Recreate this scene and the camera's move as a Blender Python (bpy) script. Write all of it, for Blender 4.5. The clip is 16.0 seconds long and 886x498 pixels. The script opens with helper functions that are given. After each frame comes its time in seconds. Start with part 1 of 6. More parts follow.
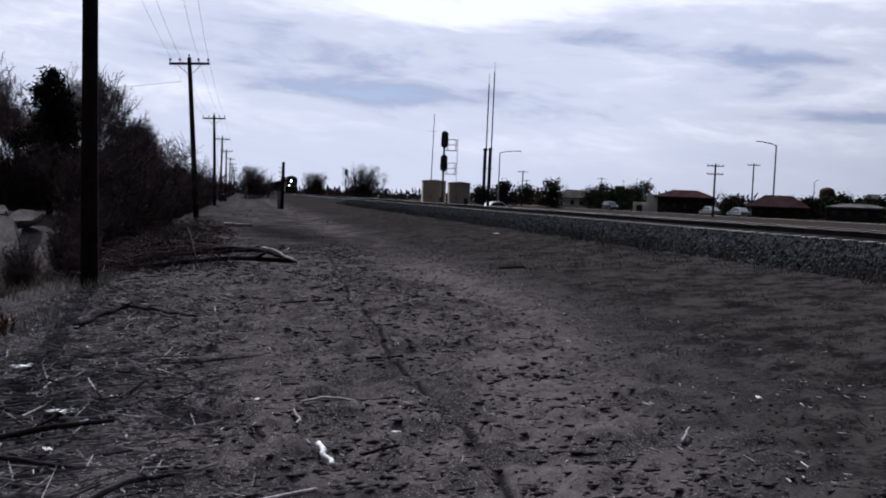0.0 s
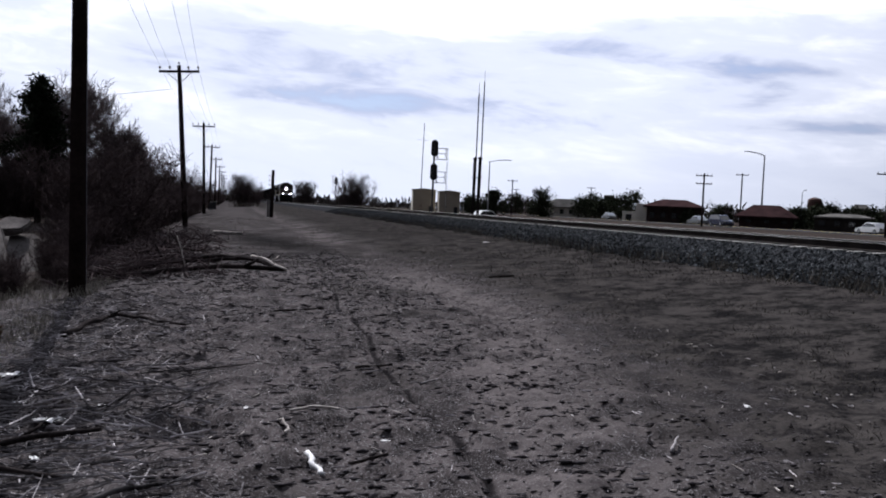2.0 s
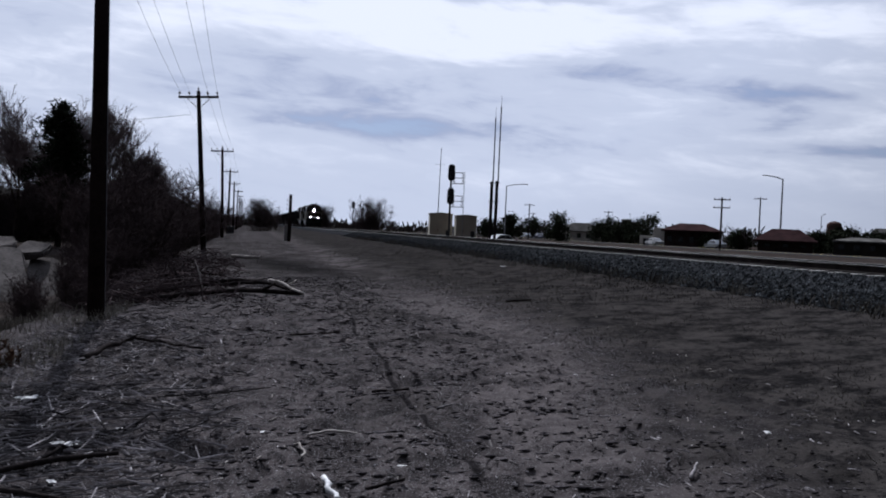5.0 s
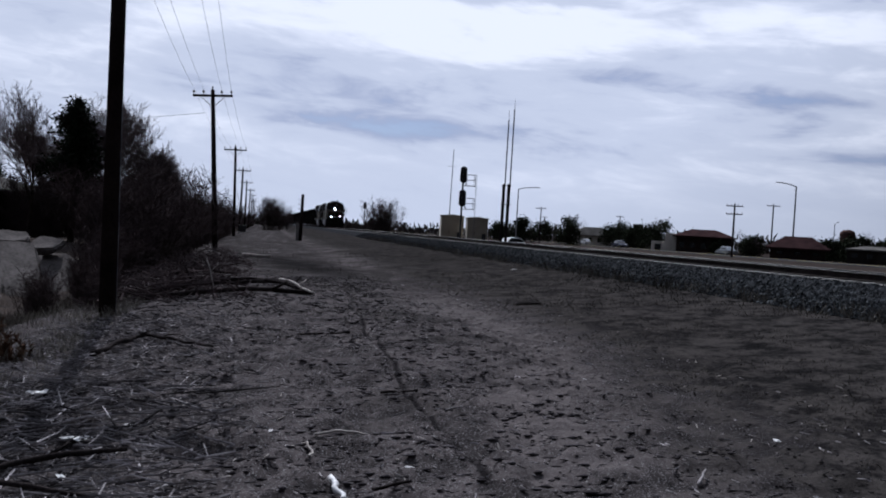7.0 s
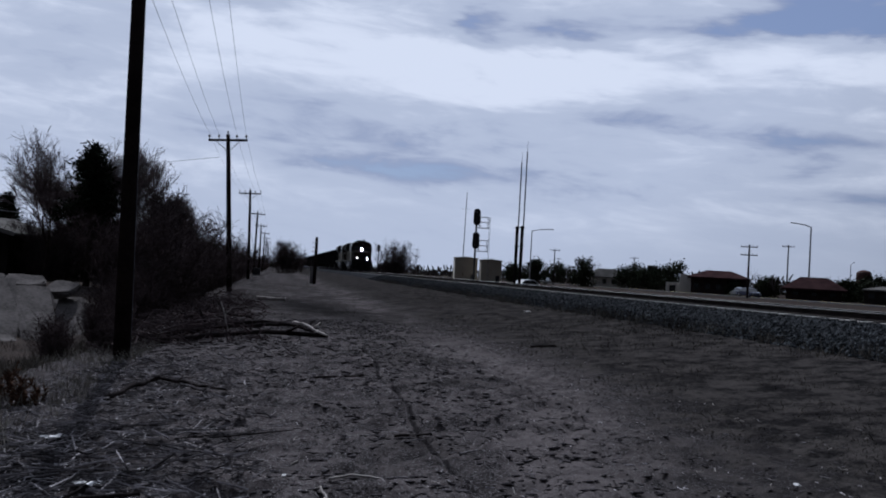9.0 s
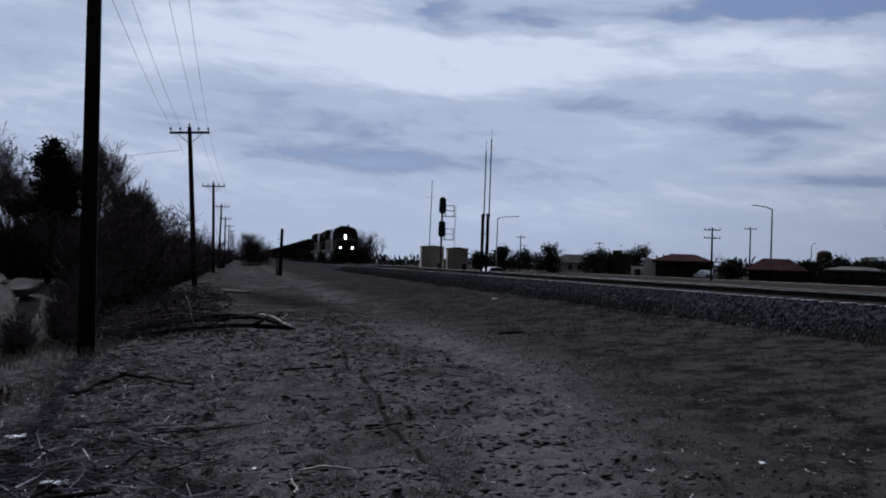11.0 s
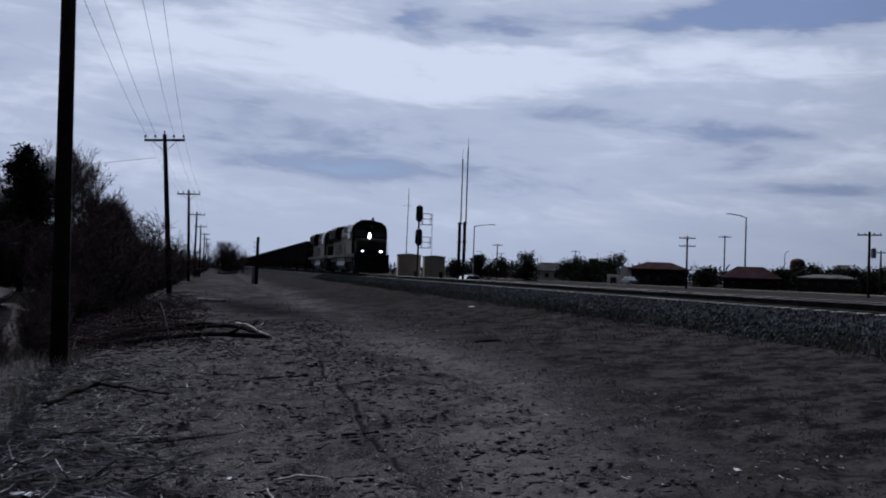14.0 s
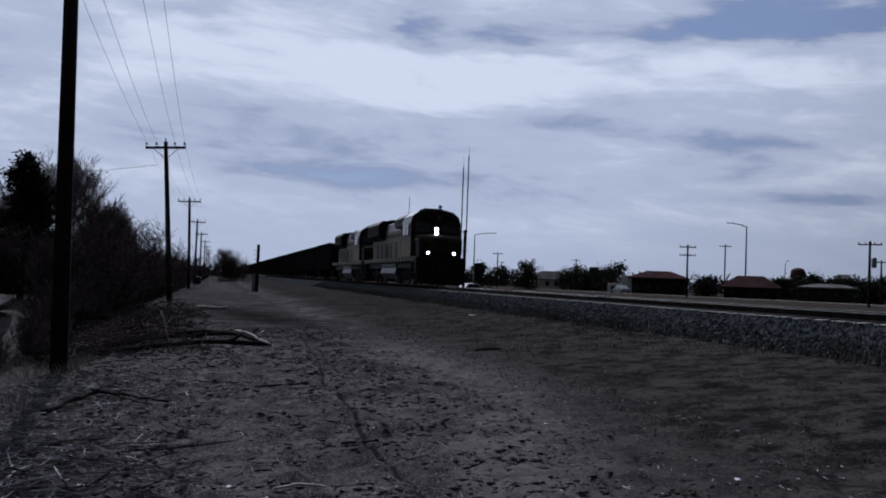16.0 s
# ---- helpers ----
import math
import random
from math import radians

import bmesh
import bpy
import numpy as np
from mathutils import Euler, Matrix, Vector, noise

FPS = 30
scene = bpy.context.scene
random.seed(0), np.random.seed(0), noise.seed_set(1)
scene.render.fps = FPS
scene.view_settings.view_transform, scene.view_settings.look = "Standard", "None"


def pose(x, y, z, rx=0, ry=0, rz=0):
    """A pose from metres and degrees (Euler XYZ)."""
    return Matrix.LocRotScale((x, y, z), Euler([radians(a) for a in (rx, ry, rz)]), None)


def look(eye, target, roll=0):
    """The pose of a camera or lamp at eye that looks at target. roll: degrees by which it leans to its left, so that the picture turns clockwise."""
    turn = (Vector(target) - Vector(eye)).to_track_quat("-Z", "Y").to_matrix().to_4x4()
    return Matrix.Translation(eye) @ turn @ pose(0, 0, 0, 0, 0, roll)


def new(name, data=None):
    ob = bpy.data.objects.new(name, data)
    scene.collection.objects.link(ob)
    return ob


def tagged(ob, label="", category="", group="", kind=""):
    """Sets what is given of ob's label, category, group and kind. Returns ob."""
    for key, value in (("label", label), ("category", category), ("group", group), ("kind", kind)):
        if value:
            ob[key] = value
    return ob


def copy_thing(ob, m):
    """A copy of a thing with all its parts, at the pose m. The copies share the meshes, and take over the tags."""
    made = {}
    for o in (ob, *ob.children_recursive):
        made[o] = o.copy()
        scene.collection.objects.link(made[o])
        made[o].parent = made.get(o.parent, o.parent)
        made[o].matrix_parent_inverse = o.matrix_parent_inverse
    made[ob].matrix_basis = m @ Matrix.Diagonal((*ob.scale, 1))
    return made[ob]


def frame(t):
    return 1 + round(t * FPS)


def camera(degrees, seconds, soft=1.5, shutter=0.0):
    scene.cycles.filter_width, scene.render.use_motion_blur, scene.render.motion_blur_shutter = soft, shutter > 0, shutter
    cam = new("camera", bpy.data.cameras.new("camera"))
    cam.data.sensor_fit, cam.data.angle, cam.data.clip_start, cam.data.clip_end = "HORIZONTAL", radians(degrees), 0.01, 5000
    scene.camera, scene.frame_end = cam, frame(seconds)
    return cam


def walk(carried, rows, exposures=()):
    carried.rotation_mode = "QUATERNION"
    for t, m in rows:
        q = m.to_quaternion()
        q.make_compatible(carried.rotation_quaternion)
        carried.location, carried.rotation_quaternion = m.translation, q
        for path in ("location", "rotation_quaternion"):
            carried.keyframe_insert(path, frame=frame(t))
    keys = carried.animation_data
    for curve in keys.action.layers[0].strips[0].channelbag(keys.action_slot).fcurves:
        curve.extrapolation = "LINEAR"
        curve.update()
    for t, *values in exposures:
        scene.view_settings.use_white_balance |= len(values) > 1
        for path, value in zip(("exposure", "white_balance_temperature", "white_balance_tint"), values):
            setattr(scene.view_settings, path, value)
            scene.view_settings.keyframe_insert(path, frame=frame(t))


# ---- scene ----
# The camera stands by the dirt road beside the railway line; y runs along the track, x to its right.
EYE = 1.6
PATH = [
    (0.0, -12.285, -3.113, 2.399),
    (0.5, -12.166, -3.233, 2.421),
    (1.0, -12.680, -4.057, 1.926),
    (1.5, -12.274, -4.645, 2.777),
    (2.0, -12.900, -2.548, 2.576),
    (2.1, -14.679, -2.130, 2.404),
    (2.2, -13.424, -2.686, 2.232),
    (2.3, -12.232, -1.439, 2.061),
    (2.4, -11.761, -0.329, 1.889),
    (2.5, -8.785, 0.345, 1.717),
    (2.6, -7.896, -0.356, 1.805),
    (2.7, -8.306, -1.188, 1.893),
    (2.8, -8.667, -1.347, 1.981),
    (3.0, -8.643, -1.503, 2.157),
    (3.5, -10.487, -2.399, 1.377),
    (3.7, -10.826, -2.601, 1.513),
    (5.8, -11.683, -0.400, 3.037),
    (6.0, -11.099, -1.430, 3.113),
    (6.5, -10.364, -0.916, 3.047),
    (7.0, -11.113, -1.023, 3.483),
    (7.5, -11.075, -0.754, 3.099),
    (8.0, -10.969, 1.362, 3.836),
    (10.3, -9.046, 1.480, 2.223),
    (10.5, -10.087, 1.431, 2.499),
    (11.0, -12.227, 0.940, 2.004),
    (11.5, -12.468, 1.514, 2.242),
    (12.0, -13.040, 1.453, 1.920),
    (12.5, -12.713, 1.623, 2.280),
    (13.0, -12.786, 1.433, 1.816),
    (13.5, -13.435, 1.596, 2.115),
    (14.0, -13.644, 1.494, 1.965),
    (14.5, -13.719, 1.583, 2.361),
    (15.0, -13.432, 1.804, 2.099),
    (15.5, -13.258, 1.899, 2.197),
    (16.0, -13.600, 2.001, 2.147),
]
cam = camera(51.1, 16.0, soft=1.9)
walk(cam, [(t, pose(0, 0, EYE, 90 + p, 0, yaw) @ pose(0, 0, 0, 0, 0, lean)) for t, yaw, p, lean in PATH],
     exposures=[(0.0, 0.34, 5950, 13), (1.5, 0.36, 5950, 13), (1.8, 0.62, 6050, 12), (2.0, 0.68, 6100, 12), (2.2, 0.40, 5900, 11), (2.5, 0.08, 5800, 10), (3.5, 0.14, 5800, 11), (7.4, 0.18, 5750, 11), (8.0, -0.22, 5550, 10), (10.5, 0.05, 5700, 10), (11.0, -0.22, 5550, 11), (16.0, -0.22, 5550, 11)])

# ---- daylight ----
SUN_AZ, SUN_EL = -6.6, 42.0          # degrees right of +y, above the horizon


def build_sky():
    w = bpy.data.worlds.new("sky")
    scene.world = w
    w.use_nodes = True
    n, l = w.node_tree.nodes, w.node_tree.links
    n.clear()
    out, bg = n.new("ShaderNodeOutputWorld"), n.new("ShaderNodeBackground")
    sky = n.new("ShaderNodeTexSky")
    sky.sky_type, sky.sun_disc = "NISHITA", False
    sky.sun_elevation, sky.sun_rotation = radians(SUN_EL), radians(SUN_AZ)
    sky.air_density, sky.dust_density, sky.ozone_density = 1.0, 0.6, 1.5
    tc, sep = n.new("ShaderNodeTexCoord"), n.new("ShaderNodeSeparateXYZ")
    l.new(tc.outputs["Generated"], sep.inputs[0])

    def calc(op, a, b=None, c=None):
        m = n.new("ShaderNodeMath")
        m.operation = op
        for i, v in enumerate((a, b, c)):
            if v is None:
                continue
            if isinstance(v, (int, float)):
                m.inputs[i].default_value = v
            else:
                l.new(v, m.inputs[i])
        return m.outputs[0]

    # thin cloud is brightest round the sun and dims away from it
    sx, sy, sz = math.sin(radians(SUN_AZ)) * math.cos(radians(SUN_EL)), math.cos(radians(SUN_AZ)) * math.cos(radians(SUN_EL)), math.sin(radians(SUN_EL))
    toward = calc("MULTIPLY_ADD", sep.outputs[0], sx, calc("MULTIPLY_ADD", sep.outputs[1], sy, calc("MULTIPLY", sep.outputs[2], sz)))
    lobe = n.new("ShaderNodeMapRange")
    lobe.inputs["From Min"].default_value, lobe.inputs["From Max"].default_value = 0.10, 0.72
    lobe.inputs["To Min"].default_value, lobe.inputs["To Max"].default_value = 0.07, 1.08
    l.new(toward, lobe.inputs["Value"])
    azimuth = calc("MULTIPLY", calc("ARCTAN2", sep.outputs[0], sep.outputs[1]), 57.2958)
    rise = calc("MULTIPLY", calc("ARCSINE", sep.outputs[2]), 57.2958)

    def wisps(across, upward, detail, rough, offset, twist):
        """Noise drawn out along the horizon, as layered cloud is; sizes in degrees."""
        comb = n.new("ShaderNodeCombineXYZ")
        l.new(calc("DIVIDE", calc("MULTIPLY_ADD", rise, 0.9, azimuth), across), comb.inputs[0])
        l.new(calc("DIVIDE", rise, upward), comb.inputs[1])
        comb.inputs[2].default_value = offset
        t = n.new("ShaderNodeTexNoise")
        t.inputs["Scale"].default_value, t.inputs["Detail"].default_value = 1.0, detail
        t.inputs["Roughness"].default_value, t.inputs["Distortion"].default_value = rough, twist
        l.new(comb.outputs[0], t.inputs["Vector"])
        return t.outputs["Fac"]

    def ramp(v, stops):
        r = n.new("ShaderNodeValToRGB")
        r.color_ramp.interpolation = "EASE"
        while len(r.color_ramp.elements) < len(stops):
            r.color_ramp.elements.new(0.5)
        for e, (p, c) in zip(r.color_ramp.elements, stops):
            e.position, e.color = p, (*c, 1)
        l.new(v, r.inputs[0])
        return r.outputs[0]

    big, fine = wisps(16.0, 4.5, 5, 0.55, 3.7, 0.4), wisps(5.0, 1.3, 7, 0.6, 8.1, 0.5)
    drift_a = calc("MULTIPLY", calc("SUBTRACT", wisps(7.0, 2.6, 4, 0.55, 21.0, 0.2), 0.5), 10.0)
    drift_e = calc("MULTIPLY", calc("SUBTRACT", wisps(9.0, 2.2, 4, 0.6, 33.0, 0.2), 0.5), 3.4)
    az_w, el_w = calc("ADD", azimuth, drift_a), calc("ADD", rise, drift_e)
    thin = calc("MULTIPLY_ADD", calc("SUBTRACT", big, 0.5), 1.1, calc("MULTIPLY_ADD", calc("SUBTRACT", fine, 0.5), 0.75, 0.40))
    for az0, el0, wide, tall, amount in CLOUD_BANKS:
        dx = calc("DIVIDE", calc("SUBTRACT", az_w, az0), wide * 1.25)
        dy = calc("DIVIDE", calc("SUBTRACT", el_w, el0), tall * 1.35)
        r2 = calc("MULTIPLY_ADD", dx, dx, calc("MULTIPLY", dy, dy))
        thin = calc("MULTIPLY_ADD", calc("EXPONENT", calc("MULTIPLY", r2, -1.0)), amount * 0.75, thin)
    # haze evens the cloud towards the horizon
    low = n.new("ShaderNodeMapRange")
    low.inputs["From Min"].default_value, low.inputs["From Max"].default_value = 0.5, 6.0
    low.inputs["To Min"].default_value, low.inputs["To Max"].default_value = 0.75, 0.0
    l.new(rise, low.inputs["Value"])
    even = n.new("ShaderNodeMix")
    l.new(low.outputs[0], even.inputs["Factor"])
    l.new(thin, even.inputs["A"])
    even.inputs["B"].default_value = 0.56
    thin = even.outputs["Result"]
    shade = ramp(thin, [(0.08, CLOUD_LIGHT), (0.50, CLOUD_MID), (0.88, CLOUD_DARK)])
    gap = ramp(thin, [(0.72, (0.0,) * 3), (0.95, (0.45,) * 3)])
    dim = n.new("ShaderNodeMix")
    dim.data_type, dim.blend_type = "RGBA", "MULTIPLY"
    dim.inputs["Factor"].default_value = 1.0
    l.new(sky.outputs[0], dim.inputs["A"])
    dim.inputs["B"].default_value = (0.80 * SKY_GAIN, 0.84 * SKY_GAIN, SKY_GAIN, 1)
    mix = n.new("ShaderNodeMix")
    mix.data_type = "RGBA"
    l.new(gap, mix.inputs["Factor"])
    l.new(shade, mix.inputs["A"])
    l.new(dim.outputs["Result"], mix.inputs["B"])
    l.new(mix.outputs["Result"], bg.inputs["Color"])
    l.new(calc("MULTIPLY", lobe.outputs[0], SKY_STRENGTH), bg.inputs["Strength"])
    l.new(bg.outputs[0], out.inputs[0])


# banks of cloud and gaps between them: azimuth, height, half width, half height in degrees, darker (+) or whiter (-)
CLOUD_BANKS = [
    (16.8, 14.8, 5.2, 1.0, 0.55),
    (34.8, 15.9, 5.9, 0.8, 0.80),
    (28.4, 15.1, 5.2, 0.6, 0.50),
    (15.9, 12.2, 4.9, 1.2, -0.60),
    (25.5, 12.8, 8.7, 1.4, -0.30),
    (20.5, 9.1, 7.0, 1.2, 0.30),
    (31.2, 7.3, 2.1, 0.5, 0.50),
    (33.1, 8.7, 4.5, 0.5, 0.45),
    (36.5, 5.5, 4.2, 0.5, 0.50),
    (16.5, 5.5, 4.5, 0.8, 0.45),
    (27.4, 4.6, 9.1, 0.8, -0.25),
    (-11.7, 11.4, 3.8, 1.6, 0.50),
    (-4.4, 13.4, 5.2, 2.1, -0.40),
    (-3.2, 15.2, 2.1, 0.6, 0.50),
    (2.4, 8.8, 6.6, 1.6, 0.35),
    (7.1, 12.7, 5.2, 2.1, -0.35),
    (12.1, 15.3, 1.4, 1.0, 0.50),
    (8.1, 6.2, 7.0, 0.8, 0.30),
]
SKY_STRENGTH, SKY_GAIN = 0.10, 0.62
CLOUD_LIGHT, CLOUD_MID, CLOUD_DARK = (7.35, 7.35, 7.75), (5.0, 5.2, 5.9), (3.0, 3.3, 4.35)
build_sky()
sun = bpy.data.lights.new("sun", "SUN")
sun.energy, sun.angle, sun.color = 5.0, radians(0.55), (1.0, 0.965, 0.925)
az, el = radians(SUN_AZ), radians(SUN_EL)
new("sun", sun).matrix_world = look((0, 0, 60), (-60 * math.sin(az) * math.cos(el), -60 * math.cos(az) * math.cos(el), 60 - 60 * math.sin(el)))


# ---- materials ----
def mat(name, a, b, scale=3.0, rough=0.8, metal=0.0, bump=0.3, fine=30.0, vary=0.0, spec=0.3):
    """Two tones mixed by a broad and a fine noise, with relief; vary: brightness from piece to piece."""
    m = bpy.data.materials.new(name)
    m.use_nodes = True
    n, l = m.node_tree.nodes, m.node_tree.links
    p = n["Principled BSDF"]
    tc = n.new("ShaderNodeTexCoord")
    n1, n2 = n.new("ShaderNodeTexNoise"), n.new("ShaderNodeTexNoise")
    for t, s in ((n1, scale), (n2, fine)):
        t.inputs["Scale"].default_value, t.inputs["Detail"].default_value = s, 5
        l.new(tc.outputs["Object"], t.inputs["Vector"])
    add = n.new("ShaderNodeMath")
    add.operation = "MULTIPLY_ADD"
    l.new(n2.outputs["Fac"], add.inputs[0])
    add.inputs[1].default_value = 0.5
    l.new(n1.outputs["Fac"], add.inputs[2])
    r = n.new("ShaderNodeMapRange")
    r.inputs["From Min"].default_value, r.inputs["From Max"].default_value = 0.55, 0.95
    l.new(add.outputs[0], r.inputs["Value"])
    mix = n.new("ShaderNodeMix")
    mix.data_type = "RGBA"
    mix.inputs["A"].default_value, mix.inputs["B"].default_value = (*a, 1), (*b, 1)
    l.new(r.outputs[0], mix.inputs["Factor"])
    colour = mix.outputs["Result"]
    if vary:
        oi, geo, sm = n.new("ShaderNodeObjectInfo"), n.new("ShaderNodeNewGeometry"), n.new("ShaderNodeMath")
        l.new(oi.outputs["Random"], sm.inputs[0])
        l.new(geo.outputs["Random Per Island"], sm.inputs[1])
        fr = n.new("ShaderNodeMath")
        fr.operation = "FRACT"
        l.new(sm.outputs[0], fr.inputs[0])
        mr = n.new("ShaderNodeMapRange")
        mr.inputs["To Min"].default_value, mr.inputs["To Max"].default_value = 1 - vary, 1 + vary
        l.new(fr.outputs[0], mr.inputs["Value"])
        h = n.new("ShaderNodeHueSaturation")
        l.new(mr.outputs[0], h.inputs["Value"])
        l.new(colour, h.inputs["Color"])
        colour = h.outputs["Color"]
    l.new(colour, p.inputs["Base Color"])
    p.inputs["Roughness"].default_value, p.inputs["Metallic"].default_value = rough, metal
    p.inputs["Specular IOR Level"].default_value = spec if rough < 0.72 else 0.0      # dusty surfaces have no sheen
    if bump:
        bp = n.new("ShaderNodeBump")
        bp.inputs["Strength"].default_value, bp.inputs["Distance"].default_value = bump, 0.02
        l.new(n2.outputs["Fac"], bp.inputs["Height"])
        l.new(bp.outputs[0], p.inputs["Normal"])
    return m


def glow(name, colour, strength):
    m = bpy.data.materials.new(name)
    m.use_nodes = True
    p = m.node_tree.nodes["Principled BSDF"]
    p.inputs["Base Color"].default_value = (0.8, 0.8, 0.8, 1)
    p.inputs["Emission Color"].default_value, p.inputs["Emission Strength"].default_value = (*colour, 1), strength
    return m


def ground_material():
    m = bpy.data.materials.new("dirt_and_dry_grass")
    m.use_nodes = True
    n, l = m.node_tree.nodes, m.node_tree.links
    p = n["Principled BSDF"]
    geo, sep = n.new("ShaderNodeNewGeometry"), n.new("ShaderNodeSeparateXYZ")
    l.new(geo.outputs["Position"], sep.inputs[0])

    def noise_at(scale, detail=5, rough=0.6):
        t = n.new("ShaderNodeTexNoise")
        t.inputs["Scale"].default_value, t.inputs["Detail"].default_value, t.inputs["Roughness"].default_value = scale, detail, rough
        l.new(geo.outputs["Position"], t.inputs["Vector"])
        return t.outputs["Fac"]

    def calc(op, a, b=None, c=None):
        k = n.new("ShaderNodeMath")
        k.operation = op
        for i, v in enumerate((a, b, c)):
            if isinstance(v, (int, float)):
                k.inputs[i].default_value = v
            elif v is not None:
                l.new(v, k.inputs[i])
        return k.outputs[0]

    def band(v, lo, hi):
        r = n.new("ShaderNodeMapRange")
        r.interpolation_type = "SMOOTHSTEP"
        r.inputs["From Min"].default_value, r.inputs["From Max"].default_value = lo, hi
        l.new(v, r.inputs["Value"])
        return r.outputs[0]

    def blend(f, a, b):
        k = n.new("ShaderNodeMix")
        k.data_type = "RGBA"
        l.new(f, k.inputs["Factor"])
        for s, v in (("A", a), ("B", b)):
            if isinstance(v, tuple):
                k.inputs[s].default_value = (*v, 1)
            else:
                l.new(v, k.inputs[s])
        return k.outputs["Result"]

    broad, mid, fine, grit = noise_at(0.35), noise_at(2.2), noise_at(14, 6, 0.7), noise_at(70, 4, 0.7)
    x = calc("MULTIPLY_ADD", calc("SUBTRACT", noise_at(0.5, 3), 0.5), 2.2, sep.outputs[0])
    x = calc("MULTIPLY_ADD", calc("MAXIMUM", calc("SUBTRACT", 12.0, sep.outputs[1]), 0.0), 0.24, x)      # the wheel track swings in near the camera
    soil = blend(band(mid, 0.40, 0.60), SOIL_A, SOIL_B)
    # near-black flecks paint the small shadows of clods into the soil colour
    soil = blend(calc("MULTIPLY", band(fine, 0.50, 0.62), 0.68), soil, SOIL_DARK_AND_SHADE)
    soil = blend(calc("MULTIPLY", band(grit, 0.55, 0.63), 0.7), soil, SOIL_PALE)
    rut = calc("SUBTRACT", 1.0, band(calc("ABSOLUTE", calc("SUBTRACT", x, 3.7)), 0.25, 1.0))
    soil = blend(calc("MULTIPLY", rut, calc("MULTIPLY", band(mid, 0.3, 0.6), 0.6)), soil, blend(band(fine, 0.42, 0.58), TRACK_A, TRACK_B))
    turf = blend(band(calc("MULTIPLY_ADD", mid, 0.5, calc("MULTIPLY", fine, 0.5)), 0.42, 0.58), TURF_A, TURF_B)
    grassy = calc("MULTIPLY", band(calc("ADD", x, calc("MULTIPLY", calc("SUBTRACT", mid, 0.5), 3.0)), 3.9, 5.7), 0.92)
    middle = calc("MULTIPLY", calc("SUBTRACT", 1.0, band(calc("ABSOLUTE", calc("SUBTRACT", x, 2.35)), 0.2, 0.9)), band(broad, 0.42, 0.6))
    soil = blend(calc("MULTIPLY", middle, 0.55), soil, turf)
    soil = blend(grassy, soil, turf)
    far_patch = calc("MULTIPLY", band(sep.outputs[1], 17.0, 30.0), band(noise_at(0.6, 4), 0.42, 0.56))
    soil = blend(calc("MULTIPLY", far_patch, 0.75), soil, turf)
    # long oval blended towards the darker turf colour
    dark_patch_x = calc("DIVIDE", calc("SUBTRACT", sep.outputs[0], calc("MULTIPLY_ADD", sep.outputs[1], -0.16, 7.2)), 1.5)
    dark_patch_y = calc("DIVIDE", calc("SUBTRACT", sep.outputs[1], 36.0), 11.0)
    dark_patch = calc("EXPONENT", calc("MULTIPLY", calc("MULTIPLY_ADD", dark_patch_x, dark_patch_x, calc("MULTIPLY", dark_patch_y, dark_patch_y)), -1.0))
    soil = blend(calc("MULTIPLY", dark_patch, band(mid, 0.25, 0.6)), soil, TURF_A)
    litter = calc("MULTIPLY", calc("SUBTRACT", 1.0, band(calc("ADD", sep.outputs[0], calc("MULTIPLY", calc("SUBTRACT", mid, 0.5), 2.5)), -2.1, -0.5)), calc("SUBTRACT", 0.88, calc("MULTIPLY", band(sep.outputs[1], 7.6, 11.0), 0.72)))
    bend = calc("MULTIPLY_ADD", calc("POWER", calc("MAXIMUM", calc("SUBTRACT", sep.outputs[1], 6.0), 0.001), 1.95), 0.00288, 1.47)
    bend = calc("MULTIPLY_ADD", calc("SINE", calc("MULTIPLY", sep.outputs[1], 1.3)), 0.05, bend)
    # the rut's shade put into the colour as a thin dark line
    rut_shade = calc("SUBTRACT", 1.0, band(calc("ABSOLUTE", calc("SUBTRACT", sep.outputs[0], bend)), 0.012, 0.05))
    rut_shade = calc("MULTIPLY", rut_shade, calc("SUBTRACT", 1.0, band(sep.outputs[1], 15.0, 30.0)))
    soil = blend(calc("MULTIPLY", calc("MULTIPLY", rut_shade, 0.8), band(mid, 0.36, 0.5)), soil, SOIL_DARK_AND_SHADE)
    soil = blend(litter, soil, blend(band(grit, 0.42, 0.62), SOIL_DARK_AND_SHADE, SOIL_A))
    straw = blend(band(fine, 0.42, 0.62), STRAW_A, STRAW_B)
    away = calc("SUBTRACT", 1.0, band(sep.outputs[0], -7.0, -3.2))
    soil = blend(calc("MULTIPLY", away, band(mid, 0.3, 0.6)), soil, straw)
    soil = blend(band(sep.outputs[0], 17.0, 24.0), soil, blend(band(mid, 0.4, 0.6), STRAW_A, straw))
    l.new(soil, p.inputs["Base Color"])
    p.inputs["Roughness"].default_value = 0.95
    p.inputs["Specular IOR Level"].default_value = 0.0
    bp = n.new("ShaderNodeBump")
    bp.inputs["Distance"].default_value = 0.05
    l.new(calc("SUBTRACT", 0.50, calc("MULTIPLY", band(sep.outputs[1], 12.0, 24.0), 0.40)), bp.inputs["Strength"])      # sod smooths the ground further on
    l.new(calc("ADD", fine, calc("MULTIPLY", grit, 0.35)), bp.inputs["Height"])
    l.new(bp.outputs[0], p.inputs["Normal"])
    return m


